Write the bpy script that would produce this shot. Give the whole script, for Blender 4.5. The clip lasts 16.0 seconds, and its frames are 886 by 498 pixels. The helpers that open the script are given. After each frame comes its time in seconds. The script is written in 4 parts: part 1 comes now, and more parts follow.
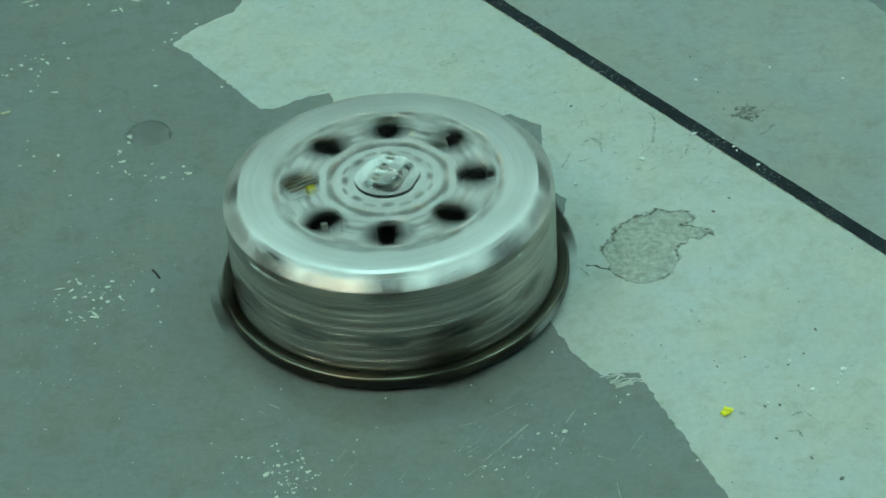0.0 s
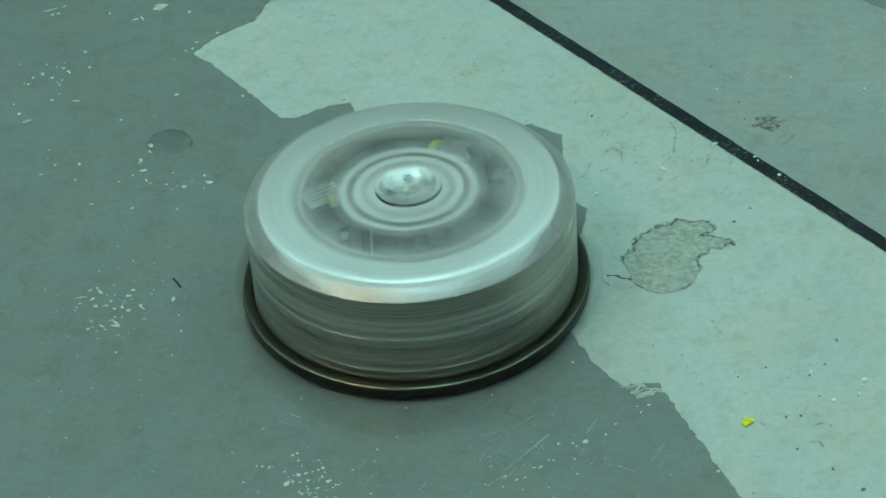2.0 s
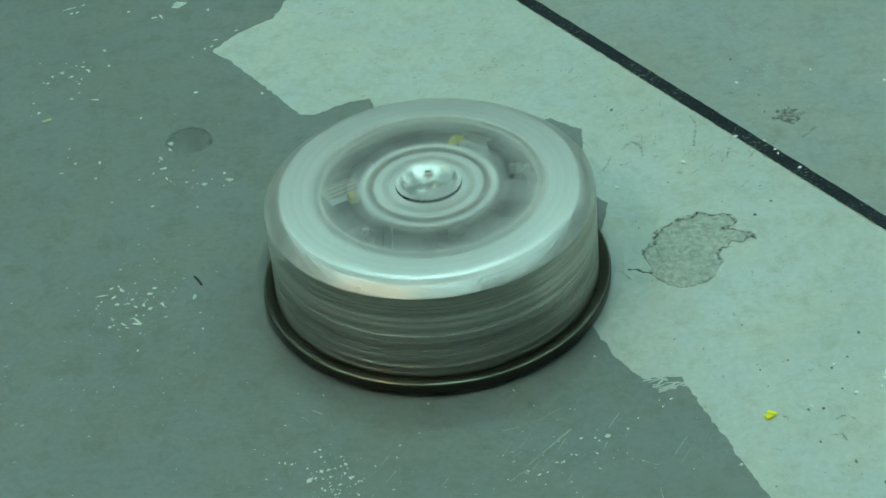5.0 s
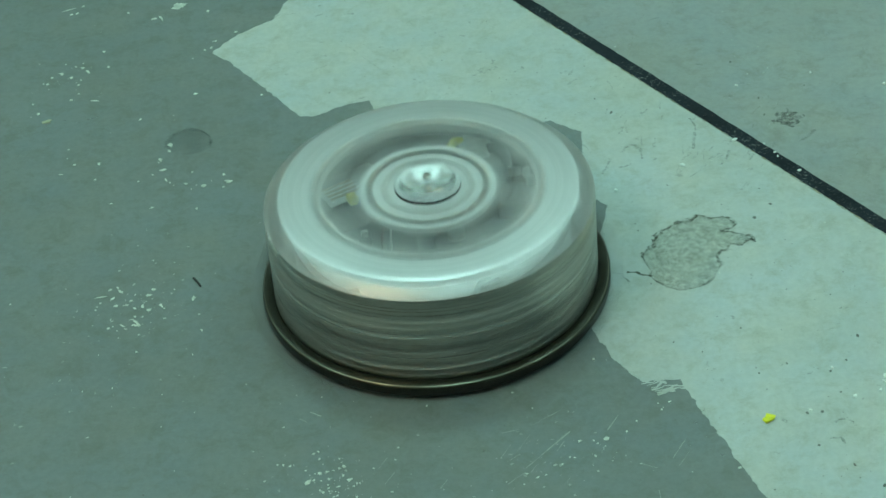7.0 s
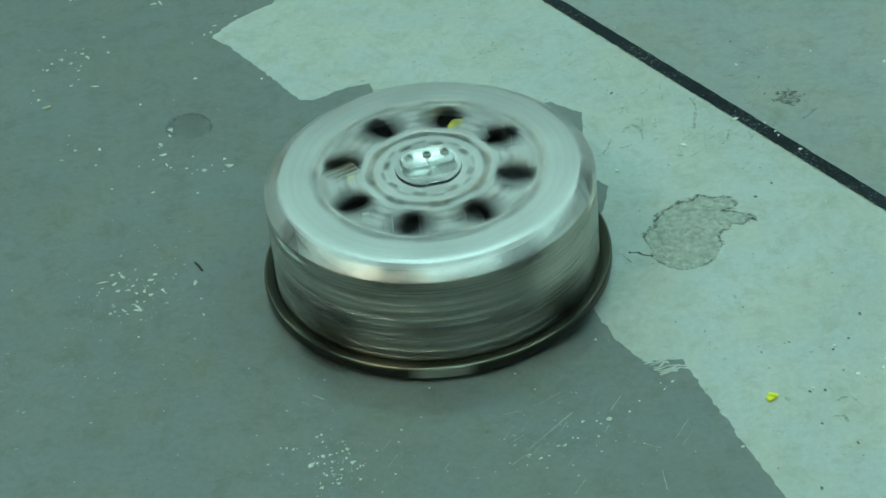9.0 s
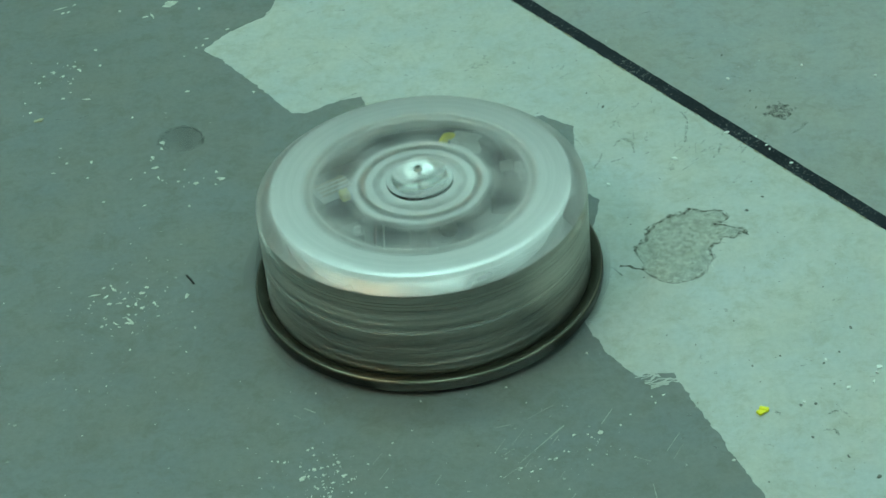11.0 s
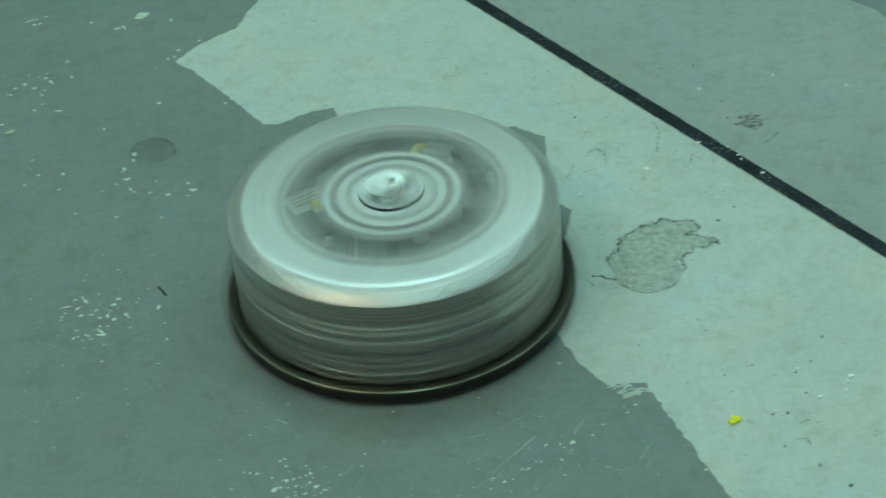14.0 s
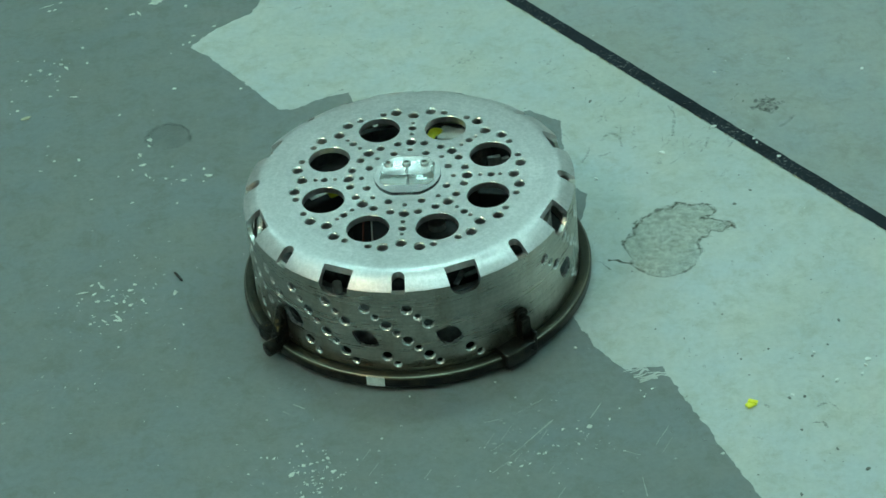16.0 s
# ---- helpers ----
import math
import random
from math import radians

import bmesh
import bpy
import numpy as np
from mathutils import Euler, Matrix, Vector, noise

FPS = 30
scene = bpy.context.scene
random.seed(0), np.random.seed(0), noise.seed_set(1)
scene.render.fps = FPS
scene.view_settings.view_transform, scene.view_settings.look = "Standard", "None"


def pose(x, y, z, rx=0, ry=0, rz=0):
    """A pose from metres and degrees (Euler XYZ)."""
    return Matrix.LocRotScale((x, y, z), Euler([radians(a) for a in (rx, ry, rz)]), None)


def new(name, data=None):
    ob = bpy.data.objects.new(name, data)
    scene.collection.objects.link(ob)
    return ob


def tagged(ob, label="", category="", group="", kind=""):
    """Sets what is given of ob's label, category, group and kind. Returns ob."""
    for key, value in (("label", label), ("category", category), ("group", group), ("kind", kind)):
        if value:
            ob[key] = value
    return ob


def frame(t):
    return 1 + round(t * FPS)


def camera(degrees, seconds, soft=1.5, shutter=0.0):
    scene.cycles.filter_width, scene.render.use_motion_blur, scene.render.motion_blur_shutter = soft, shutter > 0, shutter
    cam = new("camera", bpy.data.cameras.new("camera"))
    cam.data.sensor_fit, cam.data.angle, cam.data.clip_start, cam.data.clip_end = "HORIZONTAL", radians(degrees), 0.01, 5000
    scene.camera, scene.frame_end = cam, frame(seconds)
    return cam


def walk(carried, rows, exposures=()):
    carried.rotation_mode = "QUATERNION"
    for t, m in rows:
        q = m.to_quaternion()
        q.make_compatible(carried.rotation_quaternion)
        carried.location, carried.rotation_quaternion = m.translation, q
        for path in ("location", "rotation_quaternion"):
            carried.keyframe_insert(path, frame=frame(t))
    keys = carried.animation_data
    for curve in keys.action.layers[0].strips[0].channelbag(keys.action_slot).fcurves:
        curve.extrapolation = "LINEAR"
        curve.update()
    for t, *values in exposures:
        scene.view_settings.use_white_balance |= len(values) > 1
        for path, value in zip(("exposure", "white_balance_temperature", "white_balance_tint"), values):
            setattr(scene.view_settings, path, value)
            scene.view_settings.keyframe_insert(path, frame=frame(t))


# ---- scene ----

# ---- camera: hand-held, almost on one spot, two metres from the machine ----
cam = camera(21.5, 16.0, soft=1.5, shutter=1.0)
PATH = [
    (0.0, 0.0256, -1.6944, 1.3640, 51.707, 3.341, -3.300),
    (0.5, 0.0245, -1.6943, 1.3647, 51.823, 3.582, -3.288),
    (1.0, 0.0227, -1.6937, 1.3653, 51.942, 3.685, -2.799),
    (1.5, 0.0218, -1.6948, 1.3652, 51.998, 3.635, -2.711),
    (2.0, 0.0230, -1.6932, 1.3652, 51.929, 3.502, -2.871),
    (2.5, 0.0236, -1.6920, 1.3660, 51.779, 3.722, -2.846),
    (3.0, 0.0220, -1.6931, 1.3640, 51.800, 3.884, -2.704),
    (3.5, 0.0219, -1.6937, 1.3659, 51.830, 4.095, -2.707),
    (3.7, 0.0219, -1.6937, 1.3659, 51.857, 4.086, -2.718),
    (5.8, 0.0220, -1.6923, 1.3651, 51.797, 4.381, -2.764),
    (6.0, 0.0220, -1.6923, 1.3651, 51.830, 4.433, -2.698),
    (6.5, 0.0228, -1.6933, 1.3660, 51.909, 4.143, -2.693),
    (7.0, 0.0238, -1.6915, 1.3650, 51.860, 4.087, -2.688),
    (7.5, 0.0230, -1.6921, 1.3647, 51.844, 4.226, -2.759),
    (8.0, 0.0233, -1.6927, 1.3646, 51.932, 4.504, -2.779),
    (8.5, 0.0235, -1.6931, 1.3657, 52.010, 4.537, -2.720),
    (8.6, 0.0247, -1.6928, 1.3625, 52.056, 4.668, -2.814),
    (8.7, 0.0247, -1.6928, 1.3625, 51.926, 4.634, -2.859),
    (8.8, 0.0247, -1.6928, 1.3625, 51.614, 4.599, -2.903),
    (8.9, 0.0247, -1.6928, 1.3625, 51.528, 4.573, -2.936),
    (9.0, 0.0247, -1.6928, 1.3625, 51.469, 4.547, -2.969),
    (9.2, 0.0247, -1.6928, 1.3625, 51.463, 4.486, -3.046),
    (11.3, 0.0261, -1.6933, 1.3647, 51.768, 4.343, -3.094),
    (11.5, 0.0261, -1.6933, 1.3647, 51.761, 4.265, -3.193),
    (12.0, 0.0251, -1.6934, 1.3638, 51.742, 3.964, -3.354),
    (12.5, 0.0258, -1.6923, 1.3627, 51.725, 4.283, -3.310),
    (13.0, 0.0242, -1.6937, 1.3638, 51.857, 4.558, -3.184),
    (13.5, 0.0268, -1.6949, 1.3635, 51.994, 4.595, -3.210),
    (14.0, 0.0291, -1.6946, 1.3630, 52.015, 4.145, -3.645),
    (14.2, 0.0291, -1.6946, 1.3630, 52.020, 3.972, -3.866),
    (14.5, 0.0299, -1.6956, 1.3651, 51.931, 3.916, -3.870),
    (14.7, 0.0299, -1.6956, 1.3651, 51.799, 3.963, -3.810),
    (15.0, 0.0285, -1.6940, 1.3628, 51.689, 4.259, -3.870),
    (15.2, 0.0285, -1.6940, 1.3628, 51.614, 4.343, -3.763),
    (15.5, 0.0284, -1.6943, 1.3612, 51.616, 4.540, -3.785),
    (16.0, 0.0266, -1.6948, 1.3629, 51.660, 4.499, -3.506),
]
# white balance of the film's camera as it drifts: seconds, stops, kelvin, tint
WHITE = [(0.0, 0.0, 6555, 9.3), (0.5, 0.0, 6512, 9.8), (1.0, 0.0, 6478, 8.7), (2.0, 0.0, 6392, 9.8), (2.5, 0.0, 6392, 9.8), (3.0, 0.0, 6435, 9.3), (3.5, 0.0, 6521, 8.1),
         (6.0, 0.0, 6598, 8.7), (6.5, 0.0, 6564, 7.5), (7.0, 0.0, 6521, 8.1), (8.0, 0.0, 6478, 8.7), (9.0, 0.0, 6435, 9.3), (11.5, 0.0, 6641, 8.1),
         (12.5, 0.0, 6641, 8.1), (13.0, 0.0, 6641, 8.1), (14.0, 0.0, 6555, 9.3), (15.0, 0.0, 6512, 9.8), (15.5, 0.0, 6435, 9.3), (16.0, 0.0, 6384, 11.5)]
walk(cam, [(t, pose(x, y, z, rx, ry, rz)) for t, x, y, z, rx, ry, rz in PATH], WHITE)

U = 0.08            # radius of the circle of eight large holes
TOP = 0.1158        # height of the shell's top face
TAU = 2 * math.pi

# ---- light: ceiling panels of a closed hall ----
LIGHT_POWER = 15.5
LIGHT_COLOR = (0.52, 1.0, 0.92)
WARM_COLOR = (1.0, 0.92, 0.55)
world = bpy.data.worlds.new("world")
scene.world = world
world.use_nodes = True
world.node_tree.nodes["Background"].inputs[0].default_value = (0.02, 0.027, 0.025, 1)
world.node_tree.nodes["Background"].inputs[1].default_value = 1.0
scene.view_settings.exposure = 0.0


# ---- materials ----
class Mat:
    """A node material with a Principled shader and short calls for noise, ramps and bumps."""

    def __init__(self, name, color, rough=0.5, metal=0.0, spec=0.5):
        self.m = bpy.data.materials.new(name)
        self.m.use_nodes = True
        self.t = self.m.node_tree
        self.b = self.t.nodes["Principled BSDF"]
        self.b.inputs["Base Color"].default_value = (*color, 1)
        self.b.inputs["Roughness"].default_value = rough
        self.b.inputs["Metallic"].default_value = metal
        self.b.inputs["Specular IOR Level"].default_value = spec
        self.coord = self.t.nodes.new("ShaderNodeTexCoord").outputs["Object"]

    def link(self, a, b):
        self.t.links.new(a, b)

    def noise(self, scale, detail=4, rough=0.6, stretch=None, distort=0.0):
        n = self.t.nodes.new("ShaderNodeTexNoise")
        n.inputs["Scale"].default_value, n.inputs["Detail"].default_value = scale, detail
        n.inputs["Roughness"].default_value, n.inputs["Distortion"].default_value = rough, distort
        src = self.coord
        if stretch:
            mp = self.t.nodes.new("ShaderNodeMapping")
            mp.inputs["Scale"].default_value = stretch
            self.link(src, mp.inputs[0])
            src = mp.outputs[0]
        self.link(src, n.inputs["Vector"])
        return n.outputs["Fac"]

    def ramp(self, fac, stops):
        r = self.t.nodes.new("ShaderNodeValToRGB")
        e = r.color_ramp.elements
        while len(e) < len(stops):
            e.new(0.5)
        for el, (p, c) in zip(e, stops):
            el.position = p
            el.color = (c, c, c, 1) if isinstance(c, (int, float)) else (*c, 1)
        self.link(fac, r.inputs[0])
        return r.outputs[0]

    def mix(self, fac, a, b, mode="MIX"):
        n = self.t.nodes.new("ShaderNodeMix")
        n.data_type, n.blend_type = "RGBA", mode
        for sock, v in ((n.inputs[0], fac), (n.inputs[6], a), (n.inputs[7], b)):
            if isinstance(v, (int, float)):
                sock.default_value = v
            elif isinstance(v, tuple):
                sock.default_value = (*v, 1)
            else:
                self.link(v, sock)
        return n.outputs[2]

    def mul(self, a, b, op="MULTIPLY"):
        n = self.t.nodes.new("ShaderNodeMath")
        n.operation = op
        for sock, v in zip(n.inputs, (a, b)):
            if isinstance(v, (int, float)):
                sock.default_value = v
            else:
                self.link(v, sock)
        return n.outputs[0]

    def color(self, out):
        self.link(out, self.b.inputs["Base Color"])
        return self

    def rough(self, out):
        self.link(out, self.b.inputs["Roughness"])
        return self

    def bump(self, h, dist=0.0005, strength=0.5):
        n = self.t.nodes.new("ShaderNodeBump")
        n.inputs["Strength"].default_value, n.inputs["Distance"].default_value = strength, dist
        self.link(h, n.inputs["Height"])
        self.link(n.outputs[0], self.b.inputs["Normal"])
        return self

    def alpha(self, out):
        self.link(out, self.b.inputs["Alpha"])
        return self

    def polar(self):
        """Radius and height only, so that grain runs round the axis."""
        s = self.t.nodes.new("ShaderNodeSeparateXYZ")
        self.link(self.coord, s.inputs[0])
        r = self.mul(self.mul(self.mul(s.outputs[0], 2, "POWER"), self.mul(s.outputs[1], 2, "POWER"), "ADD"), 0.5, "POWER")
        c = self.t.nodes.new("ShaderNodeCombineXYZ")
        self.link(r, c.inputs[0])
        self.link(s.outputs[2], c.inputs[2])
        return c.outputs[0]


def floor_paint(name, base, low, high, speck):
    """Worn matt floor paint: broad tone changes, rubbed marks, dirt specks and fine relief."""
    m = Mat(name, base, 0.5)
    broad = m.ramp(m.noise(5, 5), [(0.3, low), (0.7, high)])
    fine = m.ramp(m.noise(140, 6, 0.7), [(0.3, 0.9), (0.7, 1.06)])
    drift = m.ramp(m.noise(11, 4, 0.6), [(0.35, (1.03, 1.0, 0.94)), (0.65, (0.95, 0.99, 1.03))])
    c = m.mix(1.0, m.mix(1.0, broad, fine, "MULTIPLY"), drift, "MULTIPLY")
    rub = m.ramp(m.noise(34, 9, 0.8, distort=0.3), [(0.49, 0.0), (0.67, 0.7)])
    c = m.mix(rub, c, (low[0] * 0.78, low[1] * 0.75, low[2] * 0.64))
    dirt = m.ramp(m.noise(260, 4, 0.6), [(0.67, 0.0), (0.76, speck)])
    c = m.mix(dirt, c, (0.05, 0.05, 0.045))
    m.color(c)
    m.rough(m.ramp(m.noise(40, 5), [(0.3, 0.38), (0.7, 0.55)]))
    return m.bump(m.noise(330, 5, 0.65), 0.0004, 0.35).m


LIGHT_PAINT = floor_paint("light_floor_paint", (0.5, 0.5, 0.5), (0.48, 0.49, 0.475), (0.56, 0.56, 0.55), 0.5)
GREY_PAINT = floor_paint("grey_floor_paint", (0.2, 0.2, 0.2), (0.183, 0.194, 0.195), (0.211, 0.222, 0.225), 0.25)
MID_PAINT = floor_paint("mid_grey_floor_paint", (0.33, 0.33, 0.33), (0.31, 0.315, 0.31), (0.365, 0.365, 0.36), 0.4)


def tape_material():
    m = Mat("black_floor_tape", (0.02, 0.021, 0.024), 0.7, 0.0, 0.2)
    wear = m.ramp(m.noise(320, 7, 0.75), [(0.555, 0.0), (0.66, 0.75)])
    zone = m.ramp(m.noise(15, 4), [(0.44, 0.05), (0.62, 1.0)])
    m.color(m.mix(m.mul(wear, zone), m.ramp(m.noise(30), [(0.3, (0.008, 0.010, 0.015)), (0.7, (0.018, 0.022, 0.031))]), (0.42, 0.44, 0.44)))
    return m.bump(m.noise(250, 5), 0.0005, 0.5).m


def turned_metal(name, base, rough, stain=0.0, relief=0.25, brushed=0.0, bands=0.0):
    """Steel with marks that run round the axis; brown heat and dirt marks where stain is set."""
    m = Mat(name, base, rough, 1.0)
    if brushed:
        tangent = m.t.nodes.new("ShaderNodeTangent")
        tangent.direction_type, tangent.axis = "RADIAL", "Z"
        m.link(tangent.outputs[0], m.b.inputs["Tangent"])
        m.b.inputs["Anisotropic"].default_value = brushed
    ring = m.t.nodes.new("ShaderNodeTexNoise")
    ring.inputs["Scale"].default_value, ring.inputs["Detail"].default_value = 900, 6
    m.link(m.polar(), ring.inputs["Vector"])
    blot = m.noise(24, 6, 0.7)
    c = m.ramp(blot, [(0.3, tuple(v * 0.86 for v in base)), (0.7, tuple(min(1, v * 1.08) for v in base))])
    hair = m.ramp(m.noise(300, 7, 0.8), [(0.4, 0.9), (0.65, 1.12)])
    c = m.mix(1.0, c, hair, "MULTIPLY")
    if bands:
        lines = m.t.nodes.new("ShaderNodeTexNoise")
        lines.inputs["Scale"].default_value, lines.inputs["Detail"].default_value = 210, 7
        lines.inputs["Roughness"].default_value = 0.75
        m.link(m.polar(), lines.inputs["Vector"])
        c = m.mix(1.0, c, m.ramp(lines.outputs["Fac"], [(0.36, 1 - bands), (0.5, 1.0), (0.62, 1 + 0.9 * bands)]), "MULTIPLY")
    if stain:
        s = m.ramp(m.noise(26, 7, 0.7, stretch=(1, 1, 0.3)), [(0.50, 0.0), (0.75, stain)])
        c = m.mix(s, c, (0.22, 0.17, 0.10))
        drip = m.ramp(m.noise(110, 5, 0.6, stretch=(1, 1, 0.06)), [(0.58, 0.0), (0.76, 0.4 * stain)])
        c = m.mix(drip, c, (0.12, 0.10, 0.07))
    m.color(c)
    m.rough(m.ramp(m.mul(m.mul(ring.outputs["Fac"], 0.6), m.mul(m.noise(60, 6), 0.4), "ADD"), [(0.3, rough - 0.07), (0.7, rough + 0.12)]))
    return m.bump(m.mul(m.mul(ring.outputs["Fac"], 0.6), m.mul(m.noise(150, 6, 0.7), 0.6), "ADD"), 0.00016, relief * 1.4).m


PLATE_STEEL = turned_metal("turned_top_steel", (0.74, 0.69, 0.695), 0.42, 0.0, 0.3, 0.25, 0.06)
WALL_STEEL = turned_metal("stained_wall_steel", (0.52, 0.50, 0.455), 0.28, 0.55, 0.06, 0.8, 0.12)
# Paler, smoother steel on hole edges; puts their glints into the colour.
GLINT_EDGE_STEEL = turned_metal("glint_cut_edge", (0.84, 0.83, 0.82), 0.26)


def acrylic_material():
    """Clear, slightly scratched acrylic."""
    m = Mat("clear_acrylic", (0.97, 0.98, 0.98), 0.06)
    m.b.inputs["Transmission Weight"].default_value = 1.0
    m.b.inputs["IOR"].default_value = 1.49
    m.rough(m.ramp(m.noise(70, 6), [(0.35, 0.03), (0.7, 0.10)]))
    return m.bump(m.noise(90, 4), 0.0003, 0.25).m


ACRYLIC = acrylic_material()


def ring_material():
    m = Mat("blackened_ring_steel", (0.06, 0.06, 0.06), 0.3, 0.9)
    worn = m.ramp(m.noise(45, 6, 0.7), [(0.45, 0.0), (0.75, 0.6)])
    m.color(m.mix(worn, (0.035, 0.035, 0.035), (0.15, 0.125, 0.085)))
    return m.bump(m.noise(200, 4), 0.0004, 0.4).m


def burnt_material():
    m = Mat("burnt_steel", (0.03, 0.027, 0.022), 0.45, 0.8)
    m.color(m.ramp(m.noise(90, 6, 0.7), [(0.40, (0.006, 0.0055, 0.005)), (0.6, (0.03, 0.025, 0.018)), (0.72, (0.35, 0.25, 0.1))]))
    return m.bump(m.noise(160, 6, 0.7), 0.002, 0.8).m


def plain(name, color, rough=0.5, metal=0.0, vary=0.15):
    m = Mat(name, color, rough, metal)
    m.color(m.ramp(m.noise(120, 5), [(0.3, tuple(v * (1 - vary) for v in color)), (0.7, tuple(min(1, v * (1 + vary)) for v in color))]))
    return m.bump(m.noise(300, 4), 0.0002, 0.3).m


TAPE = tape_material()
RING_STEEL = ring_material()
# Worn upper edge of the ring, its glint put into a paler colour.
GLINT_RIM = turned_metal("worn_glint_rim_steel", (0.21, 0.19, 0.15), 0.3, 0.5)
RIM_TOP = turned_metal("dull_rim_steel", (0.065, 0.060, 0.048), 0.32, 0.5)
BURNT = burnt_material()
BLACK_PLASTIC = plain("black_plastic", (0.03, 0.03, 0.031), 0.75)
RUBBER = plain("black_rubber", (0.02, 0.02, 0.02), 0.8)
DARK_GREY = plain("dark_grey_anodised", (0.045, 0.047, 0.05), 0.35, 0.5)
CHASSIS_GREY = plain("scuffed_grey_aluminium", (0.34, 0.345, 0.35), 0.45, 0.5, 0.45)
RED_WIRE = plain("red_wire_sleeve", (0.16, 0.03, 0.02), 0.6)
CHASSIS_DARK = plain("scuffed_motor_can", (0.12, 0.125, 0.13), 0.4, 0.6, 0.5)
YELLOW = plain("yellow_plastic", (0.88, 0.78, 0.02), 0.4)
WHITE_PLASTIC = plain("white_plastic", (0.72, 0.73, 0.7), 0.5)
TAN = plain("tan_label_paper", (0.5, 0.4, 0.27), 0.6)
SCREW_STEEL = plain("zinc_screw", (0.55, 0.55, 0.53), 0.3, 1.0)
WHITE_TAPE = plain("white_cloth_tape", (0.78, 0.79, 0.76), 0.6)
# paint of the unseen walls and ceiling, kept pale to raise the fill
BOUNCE_PAINT = plain("pale_bounce_paint", (0.80, 0.81, 0.79), 0.8, 0, 0.05)
CHIP_WHITE = plain("white_paint_chip", (0.62, 0.63, 0.58), 0.55, 0, 0.3)
WHITE_FLAKE = plain("white_plastic_flake", (0.82, 0.83, 0.8), 0.45, 0, 0.08)
CHIP_BARE = plain("bare_scuff", (0.33, 0.35, 0.32), 0.6, 0, 0.25)
CHIP_DARK = plain("dark_grit", (0.17, 0.17, 0.155), 0.7, 0, 0.4)
TAN_CHIP = plain("pale_tan_flake", (0.5, 0.47, 0.33), 0.6, 0, 0.3)
BLACK_SCRAP = plain("black_scrap", (0.025, 0.025, 0.024), 0.6)


def glow_material(name, tint):
    m = bpy.data.materials.new(name)
    m.use_nodes = True
    b = m.node_tree.nodes["Principled BSDF"]
    b.inputs["Base Color"].default_value = (0.8, 0.8, 0.8, 1)
    b.inputs["Emission Color"].default_value = (*tint, 1)
    b.inputs["Emission Strength"].default_value = LIGHT_POWER
    return m


GLOW = glow_material("cool_light_panel_glow", LIGHT_COLOR)
WARM_GLOW = glow_material("warm_light_panel_glow", tuple(1.1 * v for v in WARM_COLOR))


def stain_material(name, color, cut, soft, strength, scale=60):
    """A dried mark: broken up by noise so that the paint shows through."""
    m = Mat(name, color, 0.6)
    m.color(m.ramp(m.noise(90, 5), [(0.3, tuple(v * 0.6 for v in color)), (0.7, tuple(v * 1.3 for v in color))]))
    m.alpha(m.ramp(m.noise(scale, 8, 0.72), [(cut, 0.0), (cut + soft, strength)]))
    return m.m


STAIN_EDGE = stain_material("brown_dried_edge", (0.13, 0.125, 0.085), 0.42, 0.22, 0.6, 190)
STAIN_FILL = stain_material("faint_stain", (0.36, 0.38, 0.29), 0.36, 0.30, 0.26, 170)
TAIL_MARK = stain_material("brown_stain_tail", (0.13, 0.125, 0.085), 0.3, 0.2, 0.75, 170)
RING_MARK = stain_material("faint_ring_mark", (0.13, 0.15, 0.135), 0.40, 0.2, 0.20, 70)
RING_EDGE = stain_material("dark_ring_edge", (0.10, 0.115, 0.105), 0.39, 0.22, 0.45, 150)
STAIN_CRUST = stain_material("brown_stain_crust", (0.12, 0.115, 0.078), 0.46, 0.12, 0.75, 240)


def soot_material():
    m = Mat("brown_soot", (0.05, 0.04, 0.025), 0.6)
    m.color(m.ramp(m.noise(90, 5), [(0.3, (0.025, 0.02, 0.014)), (0.7, (0.085, 0.066, 0.04))]))
    at = m.t.nodes.new("ShaderNodeAttribute")
    at.attribute_name = "fade"
    grain = m.ramp(m.noise(75, 8, 0.75, stretch=(1, 1, 0.5)), [(0.32, 0.0), (0.62, 1.0)])
    m.alpha(m.mul(m.mul(grain, at.outputs["Fac"]), 0.6))
    return m.m


SOOT = soot_material()
GLUE = stain_material("tan_glue", (0.5, 0.44, 0.31), 0.40, 0.2, 0.7, 70)
SCUFF = stain_material("faint_scuff", (0.24, 0.235, 0.18), 0.42, 0.3, 0.5, 260)
SMUDGE = stain_material("dark_smudge", (0.12, 0.11, 0.085), 0.42, 0.3, 0.6, 170)


# ---- mesh helpers ----
def mesh_ob(name, bm, material, smooth=None):
    data = bpy.data.meshes.new(name)
    bm.normal_update()
    bm.to_mesh(data)
    bm.free()
    for mt in (material if isinstance(material, (list, tuple)) else [material]):
        data.materials.append(mt)
    if smooth is not None:
        data.polygons.foreach_set("use_smooth", [True] * len(data.polygons))
        data.set_sharp_from_angle(angle=radians(smooth))
    return new(name, data)


def part(name, bm, material, parent, label="", smooth=None):
    ob = mesh_ob(name, bm, material, smooth)
    ob.parent = parent
    return tagged(ob, label)


def box(sx, sy, sz, at=(0, 0, 0), bevel=0.0, rot=None, bm=None):
    own = bmesh.new()
    bmesh.ops.create_cube(own, size=1, matrix=Matrix.Diagonal((sx, sy, sz, 1)))
    if bevel:
        bmesh.ops.bevel(own, geom=own.edges[:], offset=bevel, segments=2, affect="EDGES", profile=0.5)
    bmesh.ops.transform(own, matrix=Matrix.Translation(at) @ (rot or Matrix()), verts=own.verts)
    return join(bm, own)


